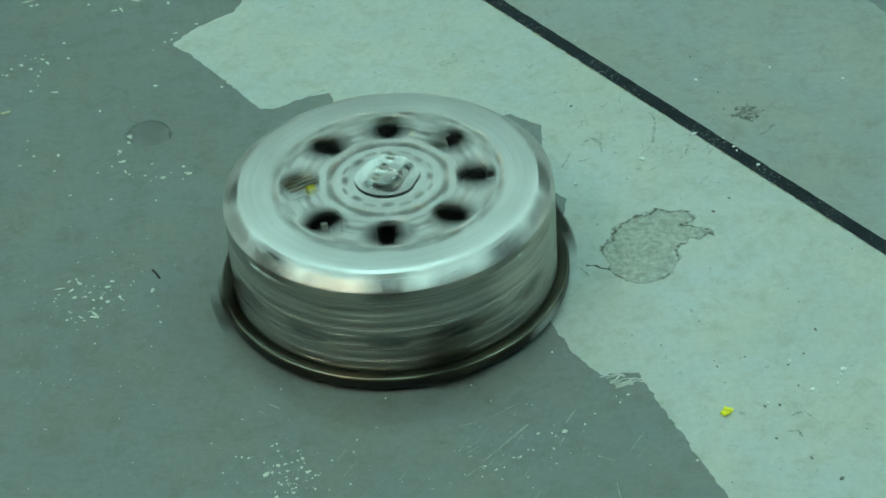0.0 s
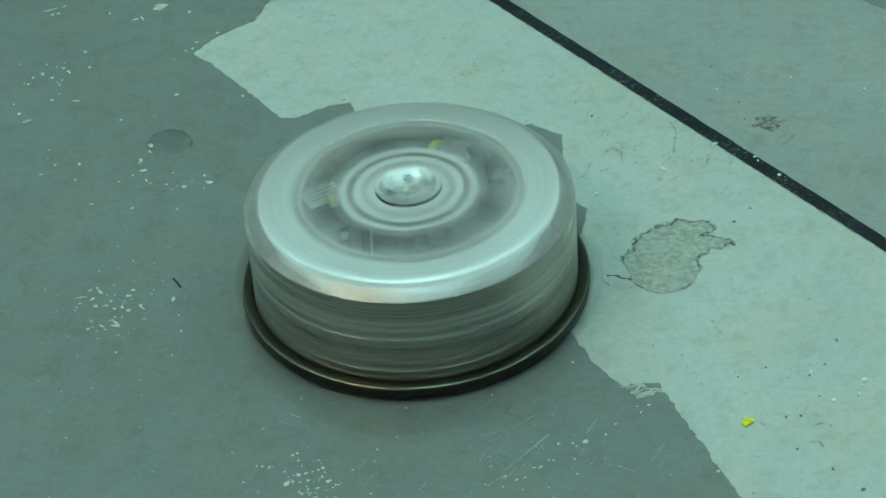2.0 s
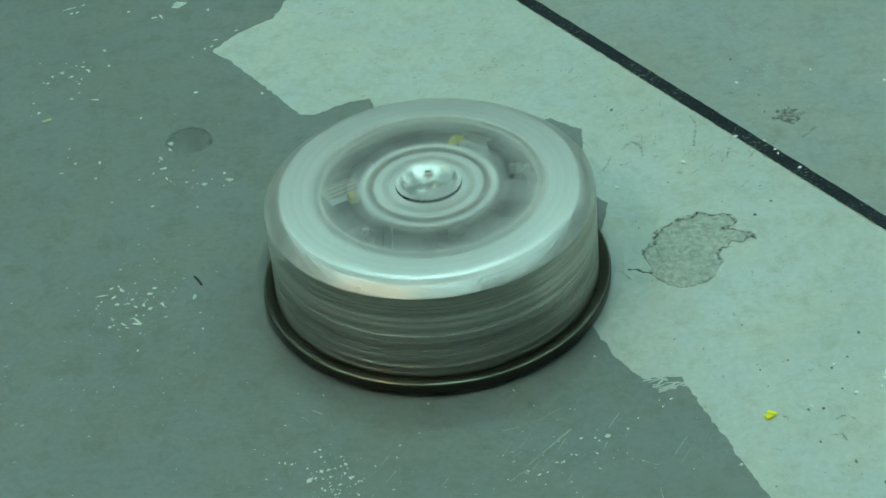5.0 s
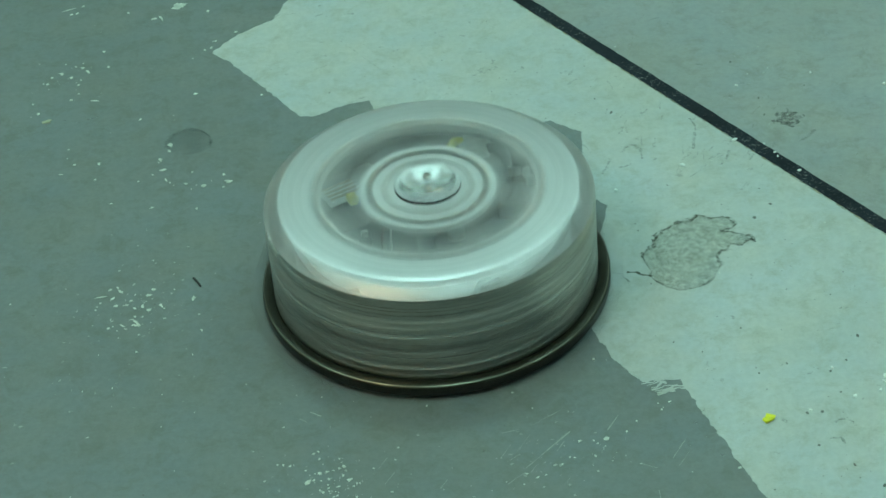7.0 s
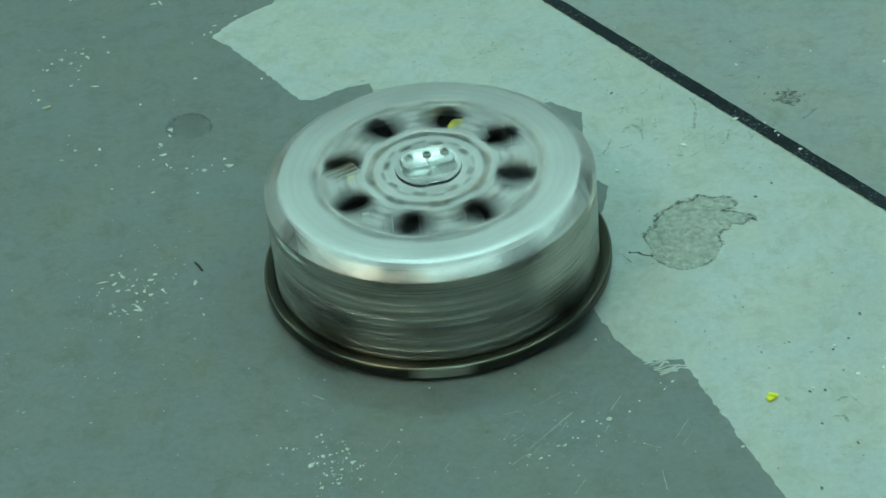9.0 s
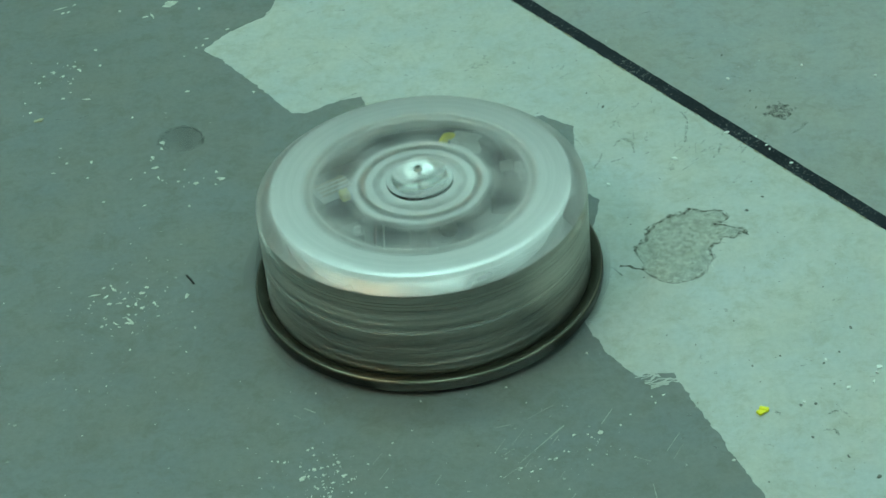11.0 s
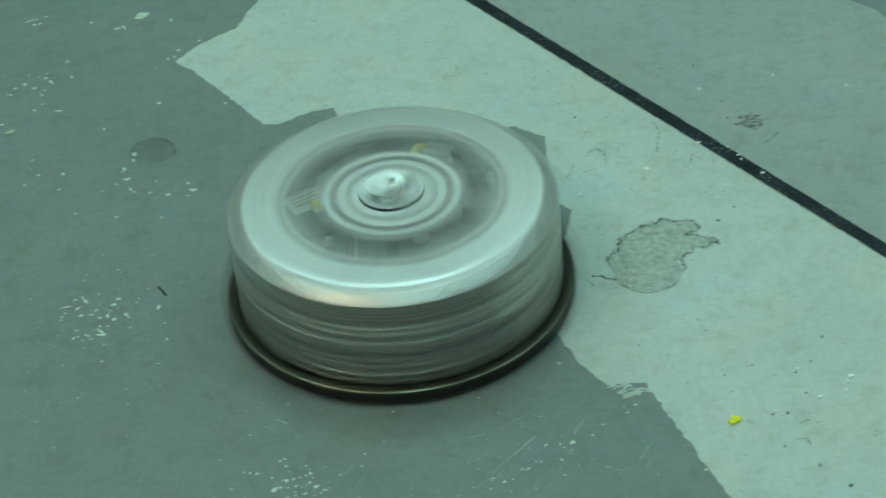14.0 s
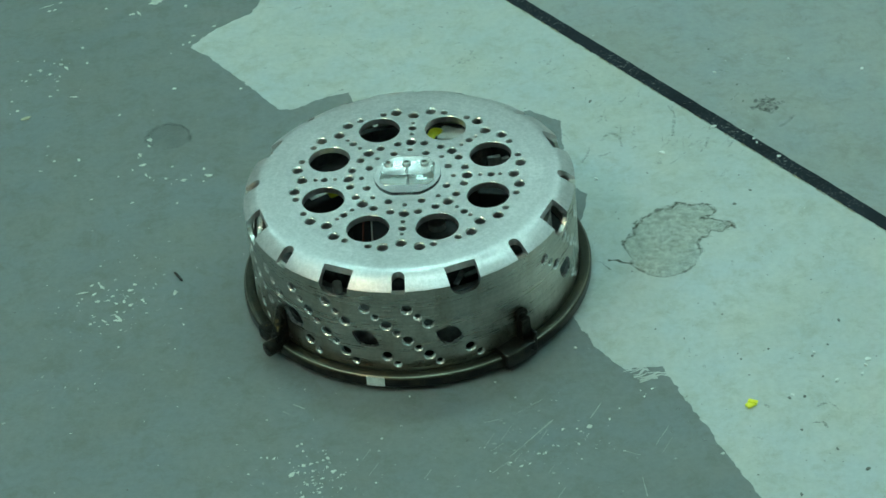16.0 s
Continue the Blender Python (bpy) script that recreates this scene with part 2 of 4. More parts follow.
def join(bm, own):
    if bm is None:
        return own
    data = bpy.data.meshes.new("tmp")
    own.to_mesh(data)
    own.free()
    bm.from_mesh(data)
    bpy.data.meshes.remove(data)
    return bm


def rod(r, h, at=(0, 0, 0), segs=24, rot=None, bm=None, bevel=0.0, r2=None):
    own = bmesh.new()
    bmesh.ops.create_cone(own, cap_ends=True, segments=segs, radius1=r, radius2=r if r2 is None else r2, depth=h)
    if bevel:
        es = [e for e in own.edges if all(abs(abs(v.co.z) - h / 2) < 1e-7 for v in e.verts)]
        bmesh.ops.bevel(own, geom=es, offset=bevel, segments=2, affect="EDGES", profile=0.5)
    bmesh.ops.transform(own, matrix=Matrix.Translation(at) @ (rot or Matrix()), verts=own.verts)
    return join(bm, own)


def lathe(profile, segs):
    """A closed profile of (radius, height) turned round z; radius 0 makes a pole."""
    bm = bmesh.new()
    rings = []
    for r, z in profile:
        if r < 1e-9:
            rings.append([bm.verts.new((0, 0, z))])
        else:
            rings.append([bm.verts.new((r * math.cos(TAU * i / segs), r * math.sin(TAU * i / segs), z)) for i in range(segs)])
    pairs = list(zip(rings, rings[1:]))
    if len(rings[0]) > 1:
        pairs.append((rings[-1], rings[0]))
    for a, b in pairs:
        for i in range(segs):
            j = (i + 1) % segs
            if len(a) == 1:
                bm.faces.new((a[0], b[i], b[j]))
            elif len(b) == 1:
                bm.faces.new((a[i], b[0], a[j]))
            else:
                bm.faces.new((a[i], b[i], b[j], a[j]))
    bmesh.ops.recalc_face_normals(bm, faces=bm.faces)
    return bm


def prism(outline, z0, z1, bm=None, m=None):
    """A closed outline in x, y drawn up from z0 to z1."""
    own = bmesh.new()
    lo = [own.verts.new((x, y, z0)) for x, y in outline]
    hi = [own.verts.new((x, y, z1)) for x, y in outline]
    n = len(outline)
    own.faces.new(lo)
    own.faces.new(hi)
    for i in range(n):
        own.faces.new((lo[i], lo[(i + 1) % n], hi[(i + 1) % n], hi[i]))
    bmesh.ops.recalc_face_normals(own, faces=own.faces)
    if m is not None:
        bmesh.ops.transform(own, matrix=m, verts=own.verts)
    return join(bm, own)


def tube(points, r, segs=8):
    """A bent cable through the points."""
    bm = bmesh.new()
    pts = [Vector(p) for p in points]
    fine = []
    for i in range(len(pts) - 1):
        a, b, c, d = pts[max(0, i - 1)], pts[i], pts[i + 1], pts[min(len(pts) - 1, i + 2)]
        for k in range(6):
            t = k / 6
            fine.append(0.5 * ((2 * b) + (c - a) * t + (2 * a - 5 * b + 4 * c - d) * t * t + (3 * b - 3 * c + d - a) * t ** 3))
    fine.append(pts[-1])
    rings = []
    for i, p in enumerate(fine):
        way = (fine[min(i + 1, len(fine) - 1)] - fine[max(0, i - 1)]).normalized()
        side = way.cross(Vector((0.03, 0.02, 1))).normalized()
        up = side.cross(way)
        rings.append([bm.verts.new(p + r * (math.cos(TAU * k / segs) * side + math.sin(TAU * k / segs) * up)) for k in range(segs)])
    for a, b in zip(rings, rings[1:]):
        for k in range(segs):
            bm.faces.new((a[k], a[(k + 1) % segs], b[(k + 1) % segs], b[k]))
    bm.faces.new(rings[0])
    bm.faces.new(rings[-1])
    bmesh.ops.recalc_face_normals(bm, faces=bm.faces)
    return bm


def cut(bm, cutter):
    """bm less cutter, worked out once."""
    a, b = bpy.data.meshes.new("cut_a"), bpy.data.meshes.new("cut_b")
    bm.to_mesh(a), cutter.to_mesh(b)
    bm.free(), cutter.free()
    oa, ob = new("cut_a", a), new("cut_b", b)
    mod = oa.modifiers.new("cut", "BOOLEAN")
    mod.operation, mod.solver, mod.object = "DIFFERENCE", "EXACT", ob
    mod.use_self = True
    done = bpy.data.meshes.new_from_object(oa.evaluated_get(bpy.context.evaluated_depsgraph_get()))
    out = bmesh.new()
    out.from_mesh(done)
    for o in (oa, ob):
        bpy.data.objects.remove(o)
    for d in (a, b, done):
        bpy.data.meshes.remove(d)
    return out


def spot(angle, r, z=0.0):
    return Vector((r * math.cos(radians(angle)), r * math.sin(radians(angle)), z))


def turn(angle):
    return Matrix.Rotation(radians(angle), 4, "Z")


# ---- the hall: floor, light panels, unseen walls and ceiling added to bounce light ----
ROOM = 3.6
CEIL = 3.0
SEAM_A, SEAM_WAY = Vector((0.298, 0.215)), Vector((0.565, -0.825))
SEAM_SIDE = Vector((0.825, 0.565))


def floor_half(name, side, material, label):
    """One floor panel on one side of the taped seam, out to the walls."""
    edge = ROOM + 0.05
    corners = [Vector((edge, -edge)), Vector((edge, edge)), Vector((-edge, edge)), Vector((-edge, -edge))]
    shape = []
    for p, q in zip(corners, corners[1:] + corners[:1]):
        dp, dq = (p - SEAM_A).dot(SEAM_SIDE) * side, (q - SEAM_A).dot(SEAM_SIDE) * side
        if dp >= 0:
            shape.append((p.x, p.y))
        if dp * dq < 0:
            cross = p.lerp(q, dp / (dp - dq))
            shape.append((cross.x, cross.y))
    bm = prism(shape, -0.04, 0.0)
    ob = mesh_ob(name, bm, material)
    return tagged(ob, label, "floor", kind="structure")


def rough_line(points, step, amount, scale, seed, closed=False):
    """The line through the points, broken into short steps with ragged offsets."""
    pts = [Vector((x, y, 0)) for x, y in points]
    out = []
    count = len(pts) if closed else len(pts) - 1
    for i in range(count):
        a, b = pts[i], pts[(i + 1) % len(pts)]
        n = max(1, int((b - a).length / step))
        for k in range(n):
            p = a.lerp(b, k / n)
            q = p * scale + Vector((seed * 7.3, seed * 3.1, seed))
            o = noise.noise_vector(q) * amount + noise.noise_vector(q * 4.1) * amount * 0.5
            out.append((p.x + o.x, p.y + o.y))
    if not closed:
        out.append((pts[-1].x, pts[-1].y))
    return out


def sheet(name, outline, z, material, thick=0.0006):
    bm = prism(outline, z - thick, z)
    bmesh.ops.triangulate(bm, faces=[f for f in bm.faces if len(f.verts) > 4])
    return mesh_ob(name, bm, material)


def build_hall():
    floor_half("floor", -1, LIGHT_PAINT, "pale grey painted floor panel with scuffs and chips")
    floor_half("floor_panel", 1, MID_PAINT, "mid grey painted floor panel beyond the taped seam")
    for name, sx, sy, x, y in (("wall_north", 2 * ROOM + 0.2, 0.1, 0, ROOM), ("wall_south", 2 * ROOM + 0.2, 0.1, 0, -ROOM),
                               ("wall_east", 0.1, 2 * ROOM - 0.1, ROOM, 0), ("wall_west", 0.1, 2 * ROOM - 0.1, -ROOM, 0)):
        tagged(mesh_ob(name, box(sx, sy, CEIL, (x, y, CEIL / 2)), BOUNCE_PAINT), "unseen pale wall, added to close the hall and bounce light", "wall", kind="structure")
    tagged(mesh_ob("ceiling", box(2 * ROOM + 0.2, 2 * ROOM + 0.2, 0.1, (0, 0, CEIL + 0.05)), BOUNCE_PAINT), "unseen pale ceiling, added to bounce light and carry the panels", "ceiling", kind="structure")
    for x, y, glow in ((-1.9, -0.2, GLOW), (0.0, 1.3, GLOW), (1.9, -0.2, GLOW), (1.9, 1.9, GLOW), (-1.9, 1.9, GLOW), (0.2, -1.15, GLOW), (-1.7, -1.45, WARM_GLOW)):
        warm = glow == WARM_GLOW
        lamp = tagged(new("ceiling_light"), "square " + ("warm" if warm else "cool white") + " glowing ceiling light panel in a thin frame", "light", "ceiling lights of the hall")
        lamp.location = (x, y, CEIL)
        part("diffuser", box(0.58, 0.58, 0.012, (0, 0, -0.034), 0.003), glow, lamp)
        frame_bm = bmesh.new()
        for s in (-1, 1):
            box(0.66, 0.04, 0.045, (0, s * 0.311, -0.023), 0.003, bm=frame_bm)
            box(0.04, 0.58, 0.045, (s * 0.311, 0, -0.023), 0.003, bm=frame_bm)
        part("frame", frame_bm, WHITE_PLASTIC, lamp)


GREY_EDGE = [(-0.10, 0.60), (-0.143, 0.523), (-0.158, 0.489), (-0.195, 0.463), (-0.216, 0.442), (-0.224, 0.429), (-0.203, 0.406), (-0.167, 0.354),
             (-0.128, 0.294), (-0.108, 0.294), (-0.09, 0.306), (-0.057, 0.314), (-0.052, 0.298), (-0.04, 0.19), (0.08, 0.17), (0.115, 0.246), (0.125, 0.25), (0.156, 0.224),
             (0.155, 0.196), (0.150, 0.12), (0.169, 0.099), (0.164, 0.084), (0.159, 0.056), (0.131, -0.063), (0.137, -0.084), (0.154, -0.13),
             (0.173, -0.159), (0.206, -0.160), (0.216, -0.192), (0.23, -0.234), (0.25, -0.29), (0.264, -0.333), (0.30, -0.43)]


def build_floor_paint():
    edge = rough_line(GREY_EDGE, 0.0016, 0.0024, 110, 1)
    outline = edge + [(0.9, -1.9), (0.9, -3.52), (-3.52, -3.52), (-3.52, 3.52), (-2.02, 3.52), (-0.37, 1.12)]
    tagged(sheet("grey_paint_patch", outline, 0.0004, GREY_PAINT), "darker grey floor paint with a ragged brushed edge", "paint", kind="structure")
    far = rough_line([(0.42, 0.56), (0.501, 0.429), (0.529, 0.401), (0.546, 0.361), (0.60, 0.22)], 0.004, 0.002, 60, 6)
    tagged(sheet("grey_paint_patch", far + [(1.3, 0.1), (1.7, 0.6), (0.9, 1.0)], 0.0004, GREY_PAINT), "darker grey floor paint on the far panel", "paint", kind="structure")
    a, b = SEAM_A - SEAM_WAY * 4.2, SEAM_A + SEAM_WAY * 4.2
    rim = []
    for s in (-1, 1):
        line = [(a + SEAM_SIDE * s * 0.0076), (b + SEAM_SIDE * s * 0.0076)]
        row = rough_line([(p.x, p.y) for p in line], 0.006, 0.0007, 70, 3 + s)
        rim += row if s < 0 else row[::-1]
    tagged(sheet("floor_tape", rim, 0.0007, TAPE), "black floor tape along the seam, scuffed and flecked white", "tape", kind="structure")
    foot = SEAM_A - SEAM_SIDE * 0.0088
    ends = [(foot + SEAM_WAY * d) for d in (-1.0, 1.0)]
    tagged(mesh_ob("glue_line", band([(e.x, e.y) for e in ends], 0.0022, 44, False, 0.0006), GLUE), "thin tan glue line along the black floor tape", "glue", kind="structure")


# ---- the spinning combat robot ----
HOLES = 106.2       # direction of the first of the eight large holes


def drill(r, m, bm, segs=12, chamfer=0.02, deep=1.0):
    """A drill with a countersink; z = 0 lies on the surface."""
    own = lathe([(0, -0.022), (r, -0.022), (r, -deep * chamfer * U), (r + chamfer * U, 0.0), (r + chamfer * U, 0.02), (0, 0.02)], segs)
    bmesh.ops.transform(own, matrix=m, verts=own.verts)
    join(bm, own)


def shell_cutters():
    """All holes and notches of the shell as one cutter."""
    bm = bmesh.new()
    for k in range(8):
        a = HOLES + 45 * k
        drill(0.236 * U, Matrix.Translation(spot(a, U, TOP)), bm, 40, 0.007)
        small = [(22.5, 0.52, 0.027), (22.5, 0.675, 0.055), (22.5, 0.825, 0.024), (22.5, 0.945, 0.04), (22.5, 1.045, 0.022), (22.5, 1.20, 0.055),
                 (0, 0.485, 0.04), (9, 0.66, 0.042), (36, 0.66, 0.042), (6.4, 1.285, 0.036), (13.7, 1.285, 0.056), (31.8, 1.285, 0.056), (38.6, 1.285, 0.036)]
        for da, r, size in small:
            drill(1.02 * size * U, Matrix.Translation(spot(a + da, r * U, TOP)), bm, 16, 0.26 * size)
        # wide notch over the rim: flat inner edge, round lower edge in the wall
        w = 0.175 * U
        shape = [(-w, 0.3 * U), (w, 0.3 * U), (w, -0.11 * U)] + [(w * abs(math.cos(radians(d))) ** 0.7 * (1 if d < 90 else -1), -0.11 * U - 0.18 * U * math.sin(radians(d)) ** 0.8) for d in range(15, 180, 15)] + [(-w, -0.11 * U)]
        up = Matrix(((0, 0, 1, 0), (1, 0, 0, 0), (0, 1, 0, TOP), (0, 0, 0, 1)))
        prism(shape, 1.695 * U, 2.2 * U, bm, turn(a) @ up)
        # narrow notch with a round inner end
        n = 0.072 * U
        slot = [(2.2 * U, -n), (2.2 * U, n), (1.755 * U, n)] + [(1.755 * U - n * math.sin(radians(d)), n * math.cos(radians(d))) for d in range(20, 180, 20)] + [(1.755 * U, -n)]
        prism(slot, TOP - 0.172 * U, TOP + 0.3 * U, bm, turn(a + 22.5))
    # slanting rows of holes in the wall; every second row has an eye-shaped opening
    side = Matrix.Rotation(radians(90), 4, "Y")
    starts = [-41.3 + 13.88 * k for k in range(19)] + [-137.1, -122.6, -108.4, -94.2]
    for k, a0 in enumerate(starts):
        eye = k % 2 == 0
        for i in range(8):
            a, z = a0 + 3.36 * i, TOP - (0.392 + 0.109 * i) * U
            if eye and i in (3, 4, 5):
                continue
            drill((0.055, 0.036)[i % 2] * U, Matrix.Translation(spot(a, 1.8785 * U, z)) @ turn(a) @ side, bm, 14, 0.014, 1.2)
        if eye:
            a = a0 + 13.4
            lens = [(0.165 * U * math.cos(radians(d)), 0.125 * U * math.sin(radians(d)) * (1 - 0.62 * math.cos(radians(d)) ** 2)) for d in range(0, 360, 15)]
            tip = Matrix.Rotation(radians(28), 4, "Z")
            prism(lens, 1.76 * U, 2.0 * U, bm, turn(a) @ Matrix(((0, 0, 1, 0), (1, 0, 0, 0), (0, 1, 0, TOP - 0.817 * U), (0, 0, 0, 1))) @ tip.inverted())
    return bm


def soot_mark(shell, a):
    """A burnt smear on the wall round a bracket, fading out to its rim."""
    n, k = 28, 16
    verts, fade, faces = [], [], []
    for j in range(k + 1):
        for i in range(n + 1):
            u, v = 2 * i / n - 1, 2 * j / k - 1
            verts.append(spot(a - 4 + 13 * u, 1.8845 * U, TOP - (0.92 + 0.36 * v) * U))
            fade.append(max(0.0, 1 - math.hypot(u, v if v < 0 else 0.3 * v) ** 1.5))
    for j in range(k):
        for i in range(n):
            p = j * (n + 1) + i
            faces.append((p, p + n + 1, p + n + 2, p + 1))
    data = bpy.data.meshes.new("soot_mark")
    data.from_pydata(verts, [], faces)
    data.attributes.new("fade", "FLOAT", "POINT").data.foreach_set("value", fade)
    data.materials.append(SOOT)
    data.polygons.foreach_set("use_smooth", [True] * len(data.polygons))
    ob = new("soot_mark", data)
    ob.parent = shell
    return tagged(ob, "burnt smear on the wall")


def build_shell(robot):
    prof = [(0, 0), (0.3, 0), (0.8, 0), (1.2, 0), (1.62, 0), (1.66, -0.004), (1.70, -0.014), (1.74, -0.032), (1.78, -0.058), (1.82, -0.090), (1.855, -0.120), (1.873, -0.135), (1.879, -0.142),
            (1.880, -0.4), (1.880, -0.9), (1.880, -1.31), (1.832, -1.31), (1.832, -0.9), (1.832, -0.20), (1.76, -0.12), (1.62, -0.08), (0.8, -0.08), (0, -0.08)]
    bm = lathe([(r * U, TOP + z * U) for r, z in prof], 240)
    bm = cut(bm, shell_cutters())
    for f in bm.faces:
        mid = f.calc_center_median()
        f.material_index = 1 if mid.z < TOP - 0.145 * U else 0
        r = mid.xy.length
        out = (f.normal.x * mid.x + f.normal.y * mid.y) / max(r, 1e-6)
        if (f.material_index and r > 1.835 * U and abs(out) < 0.95 and mid.z > TOP - 1.3 * U) or (r < 1.6 * U and mid.z > TOP - 0.03 * U and 0.2 < f.normal.z < 0.95):
            f.material_index = 2
        if r > 1.83 * U and TOP - 0.3 * U < mid.z < TOP - 0.1 * U and f.normal.z > 0.3 and abs(out) < 0.2:
            f.material_index = 1
    shell = part("spinning_shell", bm, [PLATE_STEEL, WALL_STEEL, GLINT_EDGE_STEEL], robot, "perforated steel drum shell with eight large round holes", smooth=28)

    rp = [(1.86, -1.252), (1.884, -1.252), (1.888, -1.240), (1.896, -1.236), (1.94, -1.233), (1.975, -1.235), (1.995, -1.240), (2.009, -1.249), (2.017, -1.262), (2.019, -1.275), (2.019, -1.363), (2.007, -1.376), (1.86, -1.376)]
    bm = lathe([(r * U, TOP + z * U) for r, z in rp], 160)
    for f in bm.faces:
        mid = f.calc_center_median()
        if mid.z > TOP - 1.27 * U:
            f.material_index = 1 if 1.985 * U < mid.xy.length < 2.012 * U else 2
    part("weapon_ring", bm, [RING_STEEL, GLINT_RIM, RIM_TOP], shell, "blackened steel ring round the shell's foot", smooth=30)
    a0, a1 = -109.0, -103.2
    arc = [spot(a0 + (a1 - a0) * k / 6, 2.027 * U) for k in range(7)] + [spot(a1 - (a1 - a0) * k / 6, 2.0205 * U) for k in range(7)]
    part("tape_strip", prism([(p.x, p.y) for p in arc], TOP - 1.36 * U, TOP - 1.24 * U), WHITE_TAPE, shell, "white tape strip on the ring")

    # hub: low round plate, a chamfered block on it and three cap screws
    flat = []
    for k in range(48):
        p = spot(7.5 * k, 0.38 * U)
        flat.append((p.x, max(-0.35 * U, min(0.35 * U, p.y))))
    hub = prism(flat, TOP + 0.0002, TOP + 0.045 * U)
    bmesh.ops.bevel(hub, geom=[e for e in hub.edges if all(v.co.z > TOP + 0.001 for v in e.verts)], offset=0.0012, segments=2, affect="EDGES", profile=0.5)
    for s in (-1, 1):
        blk = [(s * 0.002 * U, -0.235 * U), (s * 0.25 * U, -0.235 * U), (s * 0.31 * U, -0.15 * U), (s * 0.31 * U, 0.17 * U), (s * 0.25 * U, 0.2 * U), (s * 0.002 * U, 0.2 * U)]
        own = prism(blk, TOP + 0.0515 * U, TOP + 0.14 * U)
        for v in own.verts:
            if v.co.z > TOP + 0.1 * U:
                v.co.y *= 0.62
                v.co.x = s * 0.002 * U + (v.co.x - s * 0.002 * U) * 0.93
        bmesh.ops.bevel(own, geom=own.edges[:], offset=0.0006, segments=1, affect="EDGES")
        hub = join(hub, own)
    bmesh.ops.transform(hub, matrix=turn(HOLES - 112.5), verts=hub.verts)
    part("hub_block", hub, ACRYLIC, shell, "clear acrylic hub block", smooth=25).visible_shadow = False
    for d in (-0.205, 0.0, 0.205):
        bm = lathe([(0, 0.0), (0.046, 0.0), (0.05, 0.004), (0.05, 0.04), (0.044, 0.046), (0.027, 0.046), (0.025, 0.022), (0, 0.022)], 24)
        bmesh.ops.scale(bm, vec=(U, U, U), verts=bm.verts)
        p = turn(HOLES - 112.5) @ Vector((d * U, 0.03 * U, TOP + 0.139 * U))
        bmesh.ops.translate(bm, vec=p, verts=bm.verts)
        part("cap_screw", bm, SCREW_STEEL, shell, "bright steel cap screw", smooth=30)

    # four blackened impact teeth on the ring, each with a bolted bar up the wall
    for a in (-144.0, -55.5, 34.0, 125.0):
        lug = a == -55.5
        bm = bmesh.new()
        if lug:
            box(0.22 * U, 0.40 * U, 0.19 * U, (1.985 * U, -0.14 * U, TOP - 1.255 * U), 0.0012, bm=bm)
            box(0.20 * U, 0.035 * U, 0.27 * U, (1.97 * U, 0.085 * U, TOP - 1.205 * U), 0.0008, bm=bm)
        else:
            box(0.15 * U, 0.40 * U, 0.16 * U, (1.965 * U, -0.14 * U, TOP - 1.27 * U), 0.0018, bm=bm)
            rod(0.09 * U, 0.24 * U, (2.05 * U, 0.0, TOP - 1.26 * U), 12, Matrix.Rotation(radians(90), 4, "Y"), bm, 0.0015)
        for v in bm.verts:
            v.co += noise.noise_vector(v.co * 90 + Vector((a, 0, 0))) * (0.0005 if lug else 0.0014)
        bmesh.ops.transform(bm, matrix=turn(a), verts=bm.verts)
        part("impact_tooth", bm, RING_STEEL if lug else BURNT, shell, "dark steel lug" if lug else "blackened, battered steel tooth", smooth=35)
        bm = bmesh.new()
        if lug:
            rod(0.085 * U, 0.05 * U, (1.90 * U, 0.02 * U, TOP - 0.87 * U), 16, Matrix.Rotation(radians(90), 4, "Y"), bm, 0.001)
            rod(0.05 * U, 0.07 * U, (1.91 * U, 0.02 * U, TOP - 0.87 * U), 6, Matrix.Rotation(radians(90), 4, "Y"), bm, 0.0008)
            box(0.13 * U, 0.13 * U, 0.30 * U, (1.94 * U, 0.02 * U, TOP - 1.04 * U), 0.0016, bm=bm)
        else:
            box(0.20 * U, 0.135 * U, 0.44 * U, (1.97 * U, 0.0, TOP - 1.05 * U), 0.002, bm=bm)
            for v in bm.verts:
                v.co.x -= 0.36 * max(0.0, v.co.z - (TOP - 1.2 * U)) * (v.co.x > 1.95 * U)
            rod(0.08 * U, 0.05 * U, (1.91 * U, 0.01 * U, TOP - 0.85 * U), 16, Matrix.Rotation(radians(90), 4, "Y"), bm, 0.001)
        for v in bm.verts:
            v.co += noise.noise_vector(v.co * 110 + Vector((a, 3, 0))) * 0.0014
        bmesh.ops.transform(bm, matrix=turn(a), verts=bm.verts)
        part("tooth_bracket", bm, BURNT, shell, "sooty bolted bracket", smooth=35)
        bm = rod(0.03 * U, 0.05 * U, ((2.09 if lug else 2.06) * U, 0.02 * U, TOP - (1.23 if lug else 1.10) * U), 6, Matrix.Rotation(radians(90), 4, "Y"))
        bmesh.ops.transform(bm, matrix=turn(a), verts=bm.verts)
        part("bolt", bm, RING_STEEL, shell)
        soot_mark(shell, a)
    return shell


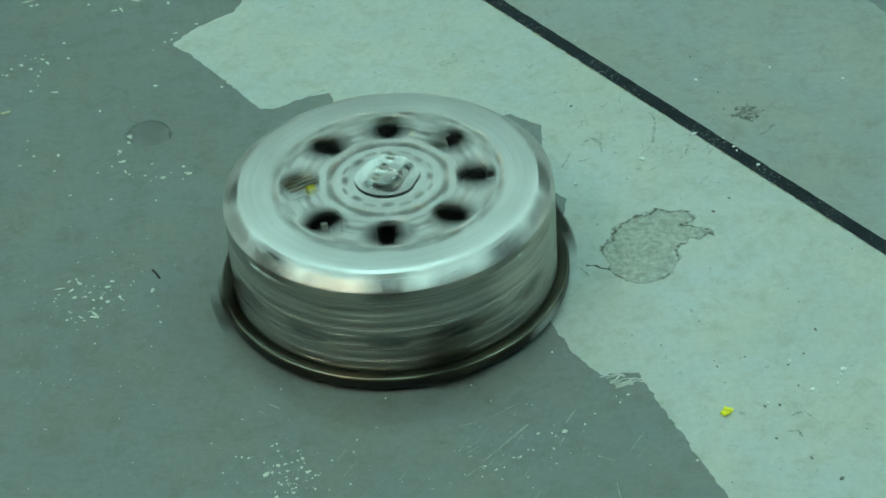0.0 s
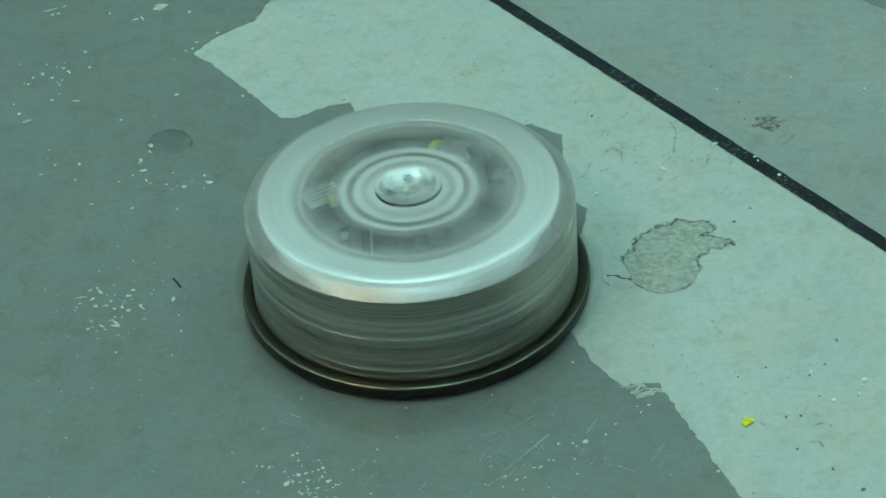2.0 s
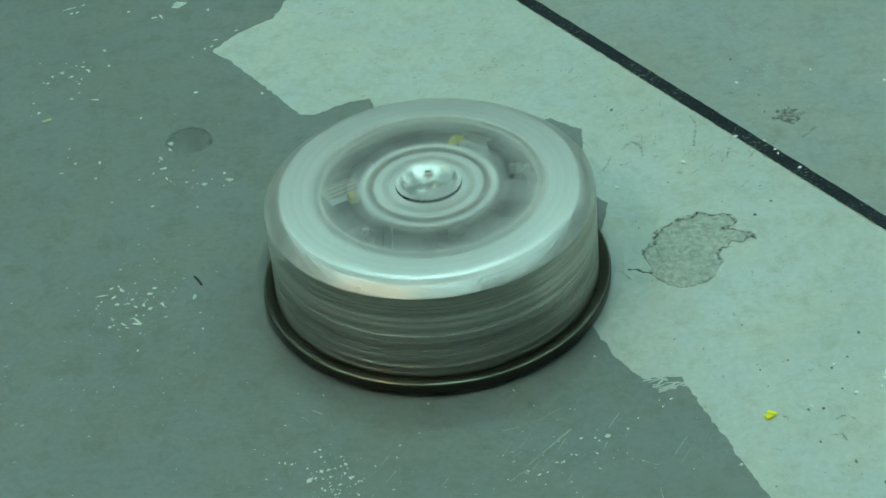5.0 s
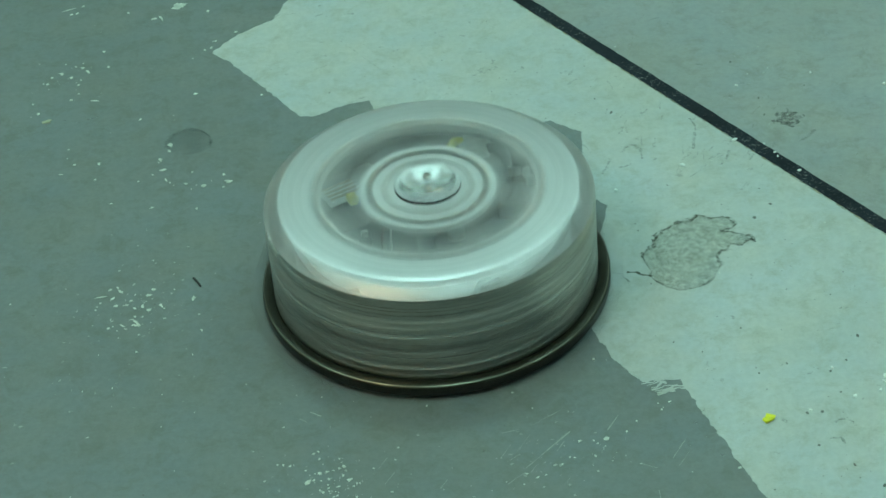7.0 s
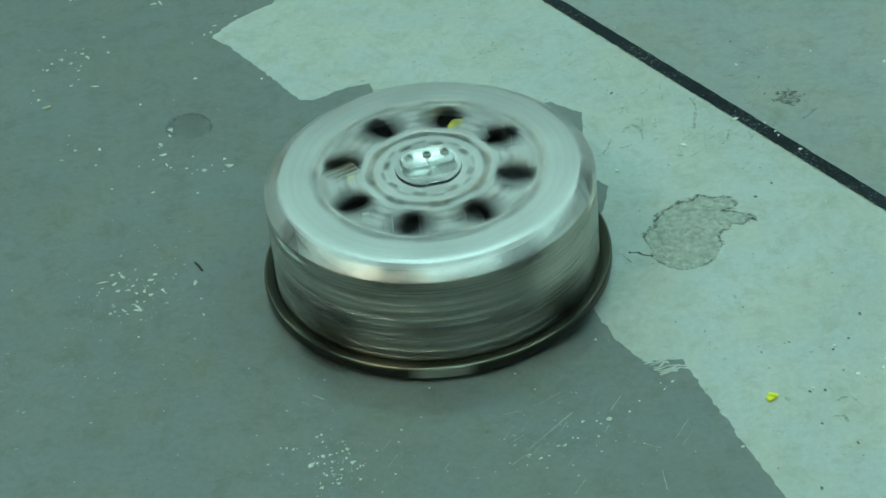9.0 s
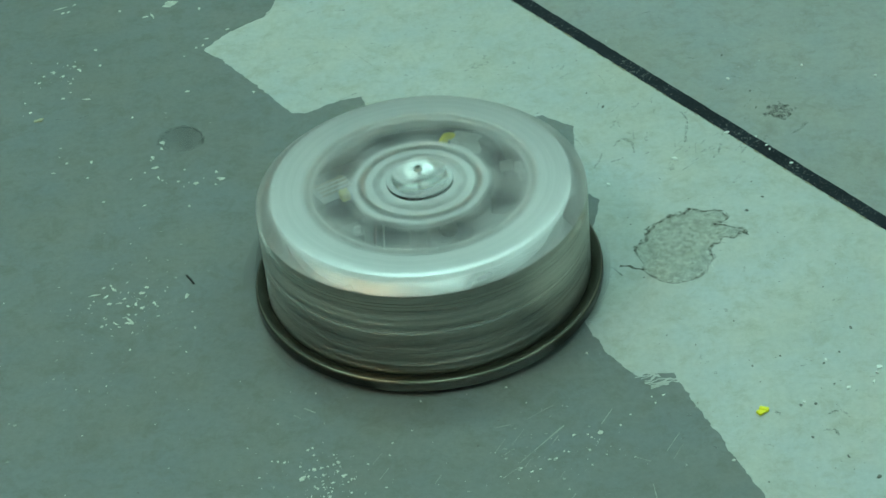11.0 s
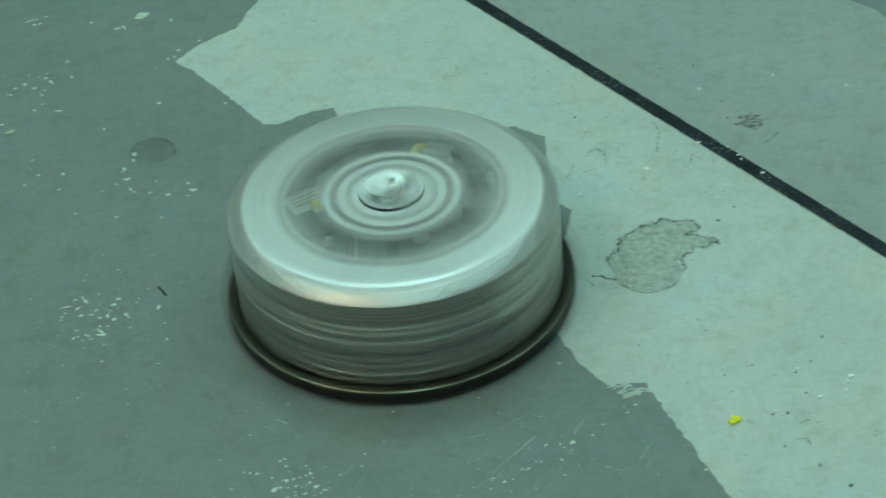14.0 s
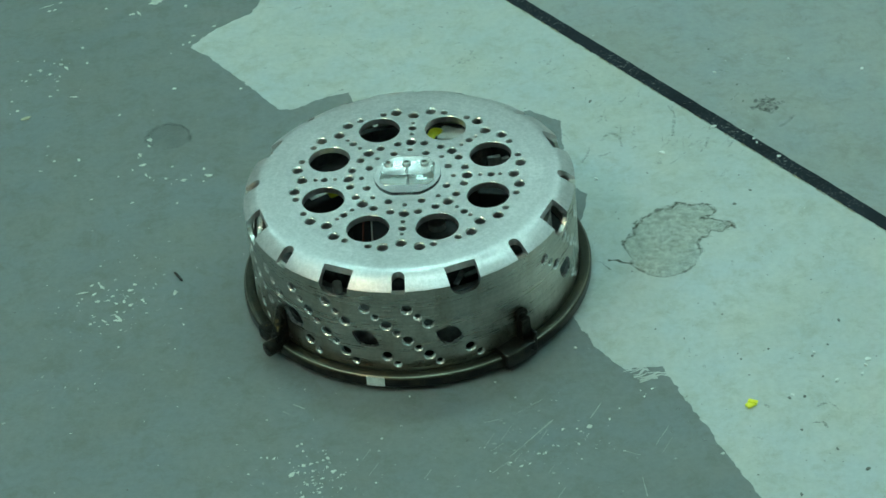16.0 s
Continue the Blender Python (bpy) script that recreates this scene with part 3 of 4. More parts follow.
def build_chassis(robot):
    """The part that stands still under the shell, seen through the holes."""
    part("chassis_plate", rod(0.128, 0.006, (0, 0, 0.020), 64), DARK_GREY, robot, "round dark chassis plate")
    part("chassis_wall", lathe([(0.121, 0.024), (0.127, 0.024), (0.127, 0.078), (0.121, 0.078)], 64), CHASSIS_GREY, robot, "dark grey chassis side wall")
    # added collar: keeps bright floor from showing through the rear wall's holes
    part("blocking_collar", lathe([(0.112, 0.024), (0.117, 0.024), (0.117, 0.093), (0.112, 0.093)], 64), CHASSIS_DARK, robot, "added dark collar that blocks the bright floor behind the rear holes")
    part("axle_post", rod(0.014, 0.083, (0, 0, 0.0645), 24), DARK_GREY, robot)
    for s in (-1, 1):
        part("wheel", rod(0.024, 0.018, (s * 0.085, -0.03, 0.0241), 32, Matrix.Rotation(radians(90), 4, "Y"), bevel=0.002), RUBBER, robot, "black rubber drive wheel")
    part("battery", box(0.075, 0.05, 0.03, (-0.075, 0.045, 0.073), 0.003, turn(28)), BLACK_PLASTIC, robot, "black battery pack")
    for k in range(4):
        bm = box(0.03, 0.0026, 0.0012, (0.0, 0.012 - 0.0056 * k, 0))
        bmesh.ops.transform(bm, matrix=Matrix.Translation((-0.079, 0.038, 0.0889)) @ turn(28), verts=bm.verts)
        part("label_bar", bm, TAN, robot, "tan printed label line")
    part("label", box(0.036, 0.026, 0.0008, (-0.08, 0.036, 0.0883), rot=turn(28)), WHITE_PLASTIC, robot, "pale label")
    part("yellow_plug", box(0.009, 0.011, 0.008, (-0.070, 0.022, 0.092), 0.0015, turn(20)), YELLOW, robot, "yellow connector plug")
    part("yellow_wire", tube([(0.016, 0.075, 0.08), (0.024, 0.088, 0.094), (0.031, 0.097, 0.093), (0.045, 0.108, 0.075)], 0.0042), YELLOW, robot, "yellow wire")
    part("white_block", box(0.030, 0.022, 0.012, (0.047, 0.095, 0.087), 0.0025, turn(-18)), WHITE_PLASTIC, robot, "white plastic connector block")
    part("black_hose", tube([(0.045, 0.095, 0.07), (0.060, 0.086, 0.09), (0.072, 0.073, 0.094), (0.074, 0.058, 0.085), (0.07, 0.045, 0.06)], 0.005), RUBBER, robot, "black hose")
    part("speed_controller", box(0.045, 0.034, 0.02, (0.088, 0.03, 0.066), 0.002, turn(-15)), DARK_GREY, robot, "dark grey electronics box")
    for x, y, z in ((0.083, 0.050, 0.088), (0.091, 0.046, 0.088), (0.078, 0.052, 0.086), (0.094, 0.038, 0.084)):
        part("terminal", box(0.0045, 0.007, 0.010, (x, y, z), 0.0008, turn(25 + 900 * x)), SCREW_STEEL, robot, "bright metal terminal")
    part("red_wire", tube([(-0.046, -0.045, 0.05), (-0.045, -0.032, 0.078), (-0.043, -0.018, 0.086), (-0.040, 0.0, 0.07)], 0.0010), RED_WIRE, robot, "thin red wire")
    part("white_wire", tube([(-0.038, -0.048, 0.05), (-0.037, -0.034, 0.080), (-0.036, -0.020, 0.087), (-0.034, 0.0, 0.07)], 0.0008), WHITE_PLASTIC, robot, "thin white wire")
    part("collar_bolt", rod(0.0045, 0.010, (-0.070, -0.107, 0.083), 16, bevel=0.001), SCREW_STEEL, robot, "steel bolt head")
    for x, y, z, a in ((0.037, -0.117, 0.088, 62), (0.049, -0.114, 0.090, 15)):
        part("strap", box(0.016, 0.005, 0.002, (x, y, z), 0.0006, turn(a) @ Matrix.Rotation(radians(-12), 4, "Y")), CHASSIS_GREY, robot, "pale grey strap")
    part("white_connector", box(0.006, 0.004, 0.006, (-0.060, -0.029, 0.090), 0.0006, turn(10)), WHITE_PLASTIC, robot, "small white connector")
    part("connector_stalk", box(0.012, 0.01, 0.064, (-0.060, -0.029, 0.055), 0.001), BLACK_PLASTIC, robot)
    part("motor", rod(0.022, 0.055, (0.024, -0.032, 0.051), 32, bevel=0.002), CHASSIS_DARK, robot, "dark grey motor can")
    part("motor_cap", rod(0.008, 0.006, (0.022, -0.030, 0.0815), 20), SCREW_STEEL, robot)
    part("receiver", box(0.04, 0.03, 0.016, (0.045, -0.06, 0.05), 0.002, turn(30)), BLACK_PLASTIC, robot, "small black receiver box")


def build_robot():
    robot = tagged(new("combat_robot"), "low round combat robot with a spinning perforated steel shell", "robot")
    build_chassis(robot)
    return build_shell(robot)


# ---- debris, flecks and stains on the floor ----
def chip_bm(at, size, seed, height=0.0, bm=None, sides=7):
    """One small broken flake."""
    rnd = random.Random(seed)
    a0 = rnd.random() * TAU
    stretch = rnd.uniform(0.45, 1.0)
    pts = []
    for k in range(sides):
        a = TAU * k / sides + rnd.uniform(-0.25, 0.25)
        r = size * rnd.uniform(0.6, 1.15)
        x, y = r * math.cos(a), r * math.sin(a) * stretch
        pts.append((at[0] + x * math.cos(a0) - y * math.sin(a0), at[1] + x * math.sin(a0) + y * math.cos(a0)))
    return prism(pts, 0.0002, 0.0009 + height, bm)


# paint chips in their clusters: x, y, length and width in millimetres, direction
CHIPS = {
    "near": [(-0.316, 0.024, 10.0, 2.0, 5), (-0.305, 0.020, 6.4, 2.2, 51), (-0.298, 0.030, 6.4, 3.3, -51), (-0.308, 0.034, 3.6, 2.6, 33), (-0.301, 0.036, 2.2, 3.5, 26), (-0.316, 0.015, 3.2, 1.7, 18), (-0.301, 0.009, 4.1, 3.5, 14), (-0.291, 0.009, 6.1, 2.1, 9), (-0.287, 0.015, 3.6, 2.1, 33), (-0.283, 0.003, 5.0, 2.2, -53), (-0.276, 0.005, 5.1, 3.1, 78), (-0.270, -0.001, 5.0, 4.7, 36), (-0.259, 0.005, 4.2, 2.8, 44), (-0.258, 0.004, 6.3, 1.8, -71), (-0.271, 0.021, 5.1, 3.7, 11), (-0.267, 0.029, 4.1, 4.2, 14), (-0.285, -0.013, 6.1, 1.6, 9), (-0.281, -0.017, 7.8, 3.2, -50)],
    "near_rest": [(-0.283, -0.021, 4.1, 1.6, 14), (-0.279, -0.022, 5.8, 4.9, -30), (-0.282, -0.009, 2.2, 3.5, 26), (-0.290, -0.026, 4.1, 1.2, -14), (-0.306, -0.023, 2.8, 3.2, 45), (-0.302, -0.021, 2.2, 1.0, 26), (-0.303, -0.013, 3.2, 1.1, 18), (-0.293, -0.021, 6.4, 1.7, -38), (-0.275, -0.010, 2.8, 1.9, 44), (-0.254, -0.015, 4.0, 2.0, 0), (-0.228, 0.011, 7.3, 3.5, 74), (-0.301, 0.062, 2.2, 1.4, 26), (-0.286, 0.039, 2.8, 1.7, 45), (-0.277, -0.036, 2.0, 2.3, 0), (-0.278, -0.060, 2.0, 2.3, 0), (-0.249, 0.021, 1.4, 1.7, 44), (-0.219, -0.037, 2.2, 3.5, 26)],
    "ring": [(-0.261, 0.263, 6.0, 7.2, 0), (-0.262, 0.253, 4.5, 3.2, -63), (-0.271, 0.240, 4.0, 2.4, 0), (-0.270, 0.237, 6.3, 2.4, -71), (-0.272, 0.234, 3.6, 1.4, -56), (-0.267, 0.221, 6.3, 3.2, 18), (-0.263, 0.203, 5.4, 1.8, -68), (-0.259, 0.198, 2.0, 2.3, 0), (-0.243, 0.194, 3.0, 3.1, 0), (-0.225, 0.188, 6.1, 4.2, 9), (-0.200, 0.192, 8.0, 4.8, 0), (-0.201, 0.190, 3.2, 1.7, 18), (-0.205, 0.204, 4.1, 3.6, -14), (-0.205, 0.183, 3.2, 1.1, 18), (-0.371, 0.228, 4.1, 1.2, -14), (-0.333, 0.241, 3.2, 4.4, 18), (-0.358, 0.243, 3.0, 2.7, 0)],
    "ring_rest": [(-0.335, 0.214, 3.2, 1.7, 18), (-0.277, 0.214, 2.8, 2.4, -45), (-0.291, 0.205, 2.2, 0.8, 26), (-0.230, 0.151, 3.0, 3.1, 0), (-0.316, 0.171, 3.2, 1.7, 18), (-0.275, 0.159, 3.6, 1.7, 33), (-0.237, 0.184, 1.4, 1.7, 45), (-0.237, 0.213, 2.2, 1.2, 26), (-0.232, 0.190, 1.4, 1.7, 45), (-0.295, 0.314, 3.2, 3.7, 18), (-0.239, 0.353, 4.1, 3.6, 14), (-0.169, 0.341, 3.2, 3.6, 18), (-0.225, 0.439, 5.4, 2.6, 68), (-0.232, 0.436, 3.0, 2.7, 0), (-0.221, 0.452, 5.1, 1.7, 11), (-0.199, 0.467, 4.0, 2.4, 0)],
    "far": [(-0.266, 0.528, 11.0, 15.1, 5), (-0.260, 0.532, 10.0, 8.4, 5), (-0.291, 0.508, 7.1, 3.4, 8), (-0.283, 0.509, 12.6, 3.2, -71), (-0.231, 0.514, 3.0, 4.5, 0), (-0.385, 0.413, 6.1, 4.8, -9), (-0.363, 0.421, 5.8, 3.7, -30), (-0.357, 0.413, 7.2, 2.6, -56), (-0.395, 0.407, 3.0, 2.7, 0), (-0.399, 0.395, 4.2, 2.8, 45), (-0.374, 0.404, 3.6, 3.4, 33), (-0.365, 0.389, 3.2, 2.3, 18), (-0.371, 0.361, 4.0, 3.2, 0), (-0.411, 0.359, 2.0, 3.2, 0), (-0.404, 0.340, 3.2, 5.0, 18), (-0.345, 0.356, 10.2, 1.6, -11), (-0.342, 0.450, 3.0, 3.6, 0), (-0.335, 0.419, 3.0, 3.5, 0)],
    "far_rest": [(-0.387, 0.542, 14.9, 0.8, 19), (-0.384, 0.532, 3.6, 2.6, 33), (-0.378, 0.533, 3.6, 2.7, 33), (-0.320, 0.525, 3.0, 2.7, 0), (-0.372, 0.547, 4.5, 2.4, 26)],
    "front": [(-0.121, -0.251, 8.5, 4.0, 45), (-0.111, -0.241, 3.6, 3.4, 33), (-0.105, -0.240, 4.1, 2.0, 14), (-0.094, -0.237, 2.2, 2.5, 26), (-0.090, -0.235, 3.6, 2.5, -33), (-0.116, -0.216, 3.2, 2.3, 18), (-0.112, -0.214, 2.2, 2.2, 63), (-0.111, -0.223, 2.0, 2.3, 0), (-0.108, -0.230, 1.4, 1.7, 45), (-0.123, -0.236, 2.2, 1.2, 26), (-0.116, -0.249, 3.2, 2.3, 18), (-0.103, -0.249, 3.6, 3.1, 33), (-0.091, -0.246, 2.0, 3.1, 0), (-0.086, -0.252, 5.4, 3.4, 21), (-0.077, -0.257, 2.8, 2.1, -45), (-0.082, -0.260, 2.2, 1.4, 26), (-0.095, -0.259, 4.1, 1.6, 14), (-0.104, -0.256, 2.2, 1.4, 26)],
    "front_rest": [(-0.103, -0.264, 1.4, 2.3, 45), (-0.108, -0.265, 2.2, 3.5, 26), (-0.099, -0.271, 2.2, 1.2, 26), (-0.096, -0.270, 2.2, 1.6, 26), (-0.098, -0.276, 3.2, 2.3, 18), (-0.103, -0.275, 1.4, 1.7, 45), (-0.115, -0.241, 1.4, 1.7, 45), (-0.112, -0.279, 3.0, 3.5, 0), (-0.147, -0.226, 1.4, 1.7, 45), (-0.142, -0.227, 1.6, 2.6, 0), (-0.136, -0.229, 3.2, 1.1, 71), (-0.158, -0.245, 2.2, 1.2, 26), (-0.046, -0.232, 1.4, 2.3, 45), (-0.043, -0.217, 2.2, 1.2, 26), (-0.050, -0.271, 2.0, 0.1, 0), (-0.142, -0.179, 2.2, 1.2, 26)],
    "side": [(0.134, -0.124, 2.0, 2.6, 0), (0.153, -0.221, 2.0, 2.6, 0), (0.112, -0.228, 4.1, 2.6, 14), (0.124, -0.229, 2.0, 1.9, 0), (0.135, -0.228, 4.1, 3.6, 14), (0.127, -0.233, 2.0, 1.9, 0), (0.089, -0.255, 3.0, 1.6, 0), (0.095, -0.255, 2.0, 2.4, 0), (0.102, -0.247, 1.3, 2.1, 0), (0.106, -0.248, 2.2, 1.0, -26), (0.073, -0.268, 3.6, 1.6, 33), (0.080, -0.266, 2.2, 1.2, 26), (0.061, -0.275, 1.3, 2.1, 0), (0.163, -0.209, 1.4, 1.4, -45), (0.186, -0.197, 2.0, 1.9, 0), (0.194, -0.188, 3.2, 1.7, 18), (0.242, -0.277, 3.0, 2.7, 0)],
}


def placed_chips(verts, faces):
    """Flakes of the listed size and direction, each with its own broken outline."""
    for cluster in CHIPS.values():
        for i, (x, y, long, wide, a) in enumerate(cluster):
            rnd = random.Random(int(x * 1e4) * 31 + i)
            n, base, c, d = 11, len(verts), math.cos(radians(a)), math.sin(radians(a))
            radii = [rnd.uniform(0.4, 1.3) for _ in range(n)]
            for top in (0.0003, 0.00085):
                for k in range(n):
                    u = 0.00054 * max(long, 1.6) * radii[k] * math.cos(TAU * k / n)
                    v = 0.00054 * max(wide, 1.3) * radii[(k * 3) % n] * math.sin(TAU * k / n)
                    verts.append((x + u * c - v * d, y + u * d + v * c, top))
            faces.append([base + n + k for k in range(n)])
            faces.extend([base + k, base + (k + 1) % n, base + n + (k + 1) % n, base + n + k] for k in range(n))


def flecks(name, label, material, groups, seed, listed=False):
    """groups: x, y, spread x, spread y, count, size."""
    rnd = random.Random(seed)
    verts, faces = [], []
    if listed:
        placed_chips(verts, faces)
    for x, y, sx, sy, count, size in groups:
        for _ in range(count):
            px, py = rnd.gauss(x, sx), rnd.gauss(y, sy)
            if math.hypot(px, py) < 0.15:
                continue
            s = size * (0.35 + 1.1 * rnd.random() ** 2.2)
            a0, st, n = rnd.random() * TAU, rnd.uniform(0.25, 0.9), rnd.choice((7, 8, 9, 11))
            base = len(verts)
            for top in (0, 1):
                r2 = random.Random(base)
                for k in range(n):
                    a = TAU * k / n
                    r = s * r2.uniform(0.25, 1.25)
                    u, v = r * math.cos(a), r * math.sin(a) * st
                    verts.append((px + u * math.cos(a0) - v * math.sin(a0), py + u * math.sin(a0) + v * math.cos(a0), (0.0003, 0.00075)[top]))
            faces.append([base + n + k for k in range(n)])
            for k in range(n):
                faces.append([base + k, base + (k + 1) % n, base + n + (k + 1) % n, base + n + k])
    data = bpy.data.meshes.new(name)
    data.from_pydata(verts, [], faces)
    data.materials.append(material)
    return tagged(new(name, data), label, "paint chips", kind="stuff")


def band(points, width, seed, closed=True, wander=0.0022):
    """A thin flat ragged ribbon along the line, of uneven width."""
    line = rough_line(points, 0.002, wander, 130, seed, closed)
    bm = bmesh.new()
    n = len(line)
    rows = []
    for i, (x, y) in enumerate(line):
        p, q = line[(i - 1) % n] if closed or i else line[i], line[(i + 1) % n] if closed or i < n - 1 else line[i]
        d = Vector((q[0] - p[0], q[1] - p[1]))
        d = d.normalized() if d.length else Vector((1, 0))
        w = width * (0.35 + 1.1 * abs(noise.noise(Vector((x * 55, y * 55, seed)))) * 1.6)
        rows.append([bm.verts.new((x - d.y * s * w, y + d.x * s * w, 0.0007)) for s in (-0.5, 0.5)])
    for i in range(n if closed else n - 1):
        a, b = rows[i], rows[(i + 1) % n]
        bm.faces.new((a[0], b[0], b[1], a[1]))
    bmesh.ops.recalc_face_normals(bm, faces=bm.faces)
    return bm


STAIN_LINE = [(0.193, 0.014), (0.197, 0.023), (0.205, 0.031), (0.208, 0.042), (0.215, 0.051), (0.223, 0.056), (0.230, 0.062), (0.237, 0.065), (0.246, 0.066), (0.252, 0.073), (0.259, 0.069), 
              (0.268, 0.066), (0.277, 0.066), (0.285, 0.059), (0.287, 0.052), (0.282, 0.047), (0.272, 0.043), (0.278, 0.044), (0.289, 0.038), (0.297, 0.035), (0.301, 0.025), (0.295, 0.029), (0.288, 0.020), (0.278, 0.024), (0.273, 0.015), (0.267, 0.015), (0.263, 0.006), 
              (0.265, -0.006), (0.261, -0.011), (0.255, -0.026), (0.247, -0.032), (0.233, -0.037), (0.222, -0.038), (0.211, -0.032), (0.203, -0.023), (0.196, -0.013), (0.200, -0.007), (0.196, 0.004)]


def build_marks():
    stain = tagged(new("floor_stain"), "dried brown-edged puddle stain on the pale paint", "stain", kind="structure")
    part("stain_edge", band(STAIN_LINE, 0.0024, 5, wander=0.0012), STAIN_EDGE, stain)
    part("stain_crust", band(STAIN_LINE[:10], 0.0062, 17, False, 0.003), STAIN_CRUST, stain)
    part("stain_crust", band(STAIN_LINE[9:17], 0.0046, 18, False, 0.003), STAIN_CRUST, stain)
    part("stain_crust", band(STAIN_LINE[17:28], 0.0034, 19, False, 0.002), STAIN_CRUST, stain)
    fill = prism(rough_line(STAIN_LINE, 0.004, 0.001, 130, 5, True), 0.0003, 0.0006)
    bmesh.ops.triangulate(fill, faces=[f for f in fill.faces if len(f.verts) > 4])
    part("stain_fill", fill, STAIN_FILL, stain)
    part("stain_tail", band([(0.199, -0.014), (0.191, -0.011), (0.185, -0.007), (0.177, -0.005)], 0.0032, 6, False, 0.0012), TAIL_MARK, stain)
    part("stain_tail", band([(0.169, -0.006), (0.174, -0.013), (0.178, -0.020)], 0.0022, 7, False, 0.0012), STAIN_EDGE, stain)

    arc = [(-0.266, 0.259), (-0.265, 0.269), (-0.262, 0.278), (-0.254, 0.285), (-0.242, 0.289), (-0.230, 0.285), (-0.223, 0.276), (-0.219, 0.264), (-0.221, 0.254)]
    mark = prism(rough_line(arc + [(-0.230, 0.246), (-0.244, 0.244), (-0.257, 0.248)], 0.003, 0.0016, 90, 11, True), 0.0004, 0.0006)
    bmesh.ops.triangulate(mark, faces=[f for f in mark.faces if len(f.verts) > 4])
    tagged(mesh_ob("ring_mark_fill", mark, RING_MARK), "faint round damp mark on the grey paint", "stain", kind="structure")
    tagged(mesh_ob("ring_mark", band(arc, 0.005, 8, False, 0.001), RING_EDGE), "faint dark ring mark on the grey paint", "stain", kind="structure")
    blob = prism(rough_line([(0.350, 0.212), (0.354, 0.228), (0.366, 0.231), (0.380, 0.221), (0.370, 0.207), (0.360, 0.203)], 0.002, 0.006, 150, 9, True), 0.0003, 0.0006)
    bmesh.ops.triangulate(blob, faces=[f for f in blob.faces if len(f.verts) > 4])
    tagged(mesh_ob("smudge", blob, SMUDGE), "brown smudge on the mid grey floor panel", "stain", kind="structure")
    tagged(mesh_ob("smudge", band([(0.367, 0.176), (0.378, 0.183), (0.388, 0.196)], 0.004, 10, False), SMUDGE), "thin dark smear on the mid grey floor panel", "stain", kind="structure")
    for i, (a, b, w) in enumerate((((0.064, -0.256), (0.105, -0.215), 0.0013), ((0.046, -0.210), (0.063, -0.207), 0.0008), ((0.072, -0.204), (0.098, -0.188), 0.0006),
                                   ((0.048, -0.273), (0.063, -0.261), 0.0008), ((0.160, -0.262), (0.174, -0.269), 0.0007), ((0.172, -0.296), (0.173, -0.319), 0.0009),
                                   ((0.051, -0.245), (0.060, -0.238), 0.0006), ((-0.119, -0.162), (-0.109, -0.169), 0.0012), ((-0.128, -0.170), (-0.122, -0.175), 0.0010))):
        tagged(mesh_ob("scratch", band([a, b], w, 60 + i, False, 0.0003), CHIP_BARE), "pale scratch in the grey paint", "scratch", kind="structure")
    for i, (a, b) in enumerate((((-0.376, 0.325), (-0.359, 0.318)), ((-0.351, 0.321), (-0.340, 0.326)))):
        tagged(mesh_ob("scratch", band([a, b], 0.0014, 80 + i, False, 0.0008), SMUDGE), "thin dark scratch in the grey paint", "scratch", kind="structure")
    tagged(mesh_ob("scratch", band([(-0.085, 0.430), (-0.066, 0.404)], 0.0013, 14, False, 0.0004), SMUDGE), "thin dark scratch in the pale paint", "scratch", kind="structure")
    tagged(mesh_ob("scratch", band([(-0.062, 0.396), (-0.030, 0.350)], 0.001, 15, False, 0.0003), SMUDGE), "thin dark scratch in the pale paint", "scratch", kind="structure")

    flecks("paint_chips", "small white paint chips scattered over the grey floor", CHIP_WHITE, [
        (-0.284, 0.008, 0.022, 0.026, 40, 0.0011), (-0.100, -0.262, 0.018, 0.022, 60, 0.0011), (-0.376, 0.407, 0.024, 0.018, 22, 0.0012),
        (-0.2, 0.1, 0.20, 0.22, 90, 0.0010), (-0.1, -0.2, 0.16, 0.08, 50, 0.0010), (0.10, -0.24, 0.05, 0.03, 40, 0.0010), (0.34, 0.27, 0.12, 0.12, 30, 0.0010)], 21, True)
    flecks("bare_scuffs", "pale rubbed scuffs in the grey floor paint", CHIP_BARE, [
        (0.08, -0.25, 0.03, 0.03, 40, 0.0016), (-0.100, -0.26, 0.03, 0.03, 60, 0.0014), (-0.33, -0.09, 0.05, 0.05, 40, 0.0016), (-0.27, 0.0, 0.04, 0.04, 40, 0.0014)], 22)
    flecks("dark_grit", "dark grit and tiny scraps on the floor", CHIP_DARK, [
        (0.28, 0.0, 0.10, 0.18, 60, 0.0008), (0.05, 0.37, 0.09, 0.06, 26, 0.0007), (-0.2, 0.0, 0.15, 0.2, 34, 0.0010), (0.30, -0.24, 0.06, 0.06, 26, 0.0009)], 23)

    # faint curved scuffs and hair scratches
    rnd = random.Random(31)
    bm = bmesh.new()
    for x0, x1, y0, y1, count in ((0.17, 0.40, -0.30, 0.10, 50), (-0.02, 0.30, 0.20, 0.46, 60), (-0.15, 0.05, 0.33, 0.55, 22), (0.30, 0.55, 0.10, 0.45, 30)):
        for _ in range(count):
            x, y, a, r = rnd.uniform(x0, x1), rnd.uniform(y0, y1), rnd.random() * TAU, rnd.uniform(0.003, 0.012)
            if math.hypot(x, y) < 0.17:
                continue
            arc = [(x + r * math.cos(a + k * 0.5), y + 0.7 * r * math.sin(a + k * 0.5)) for k in range(rnd.choice((2, 2, 3)))]
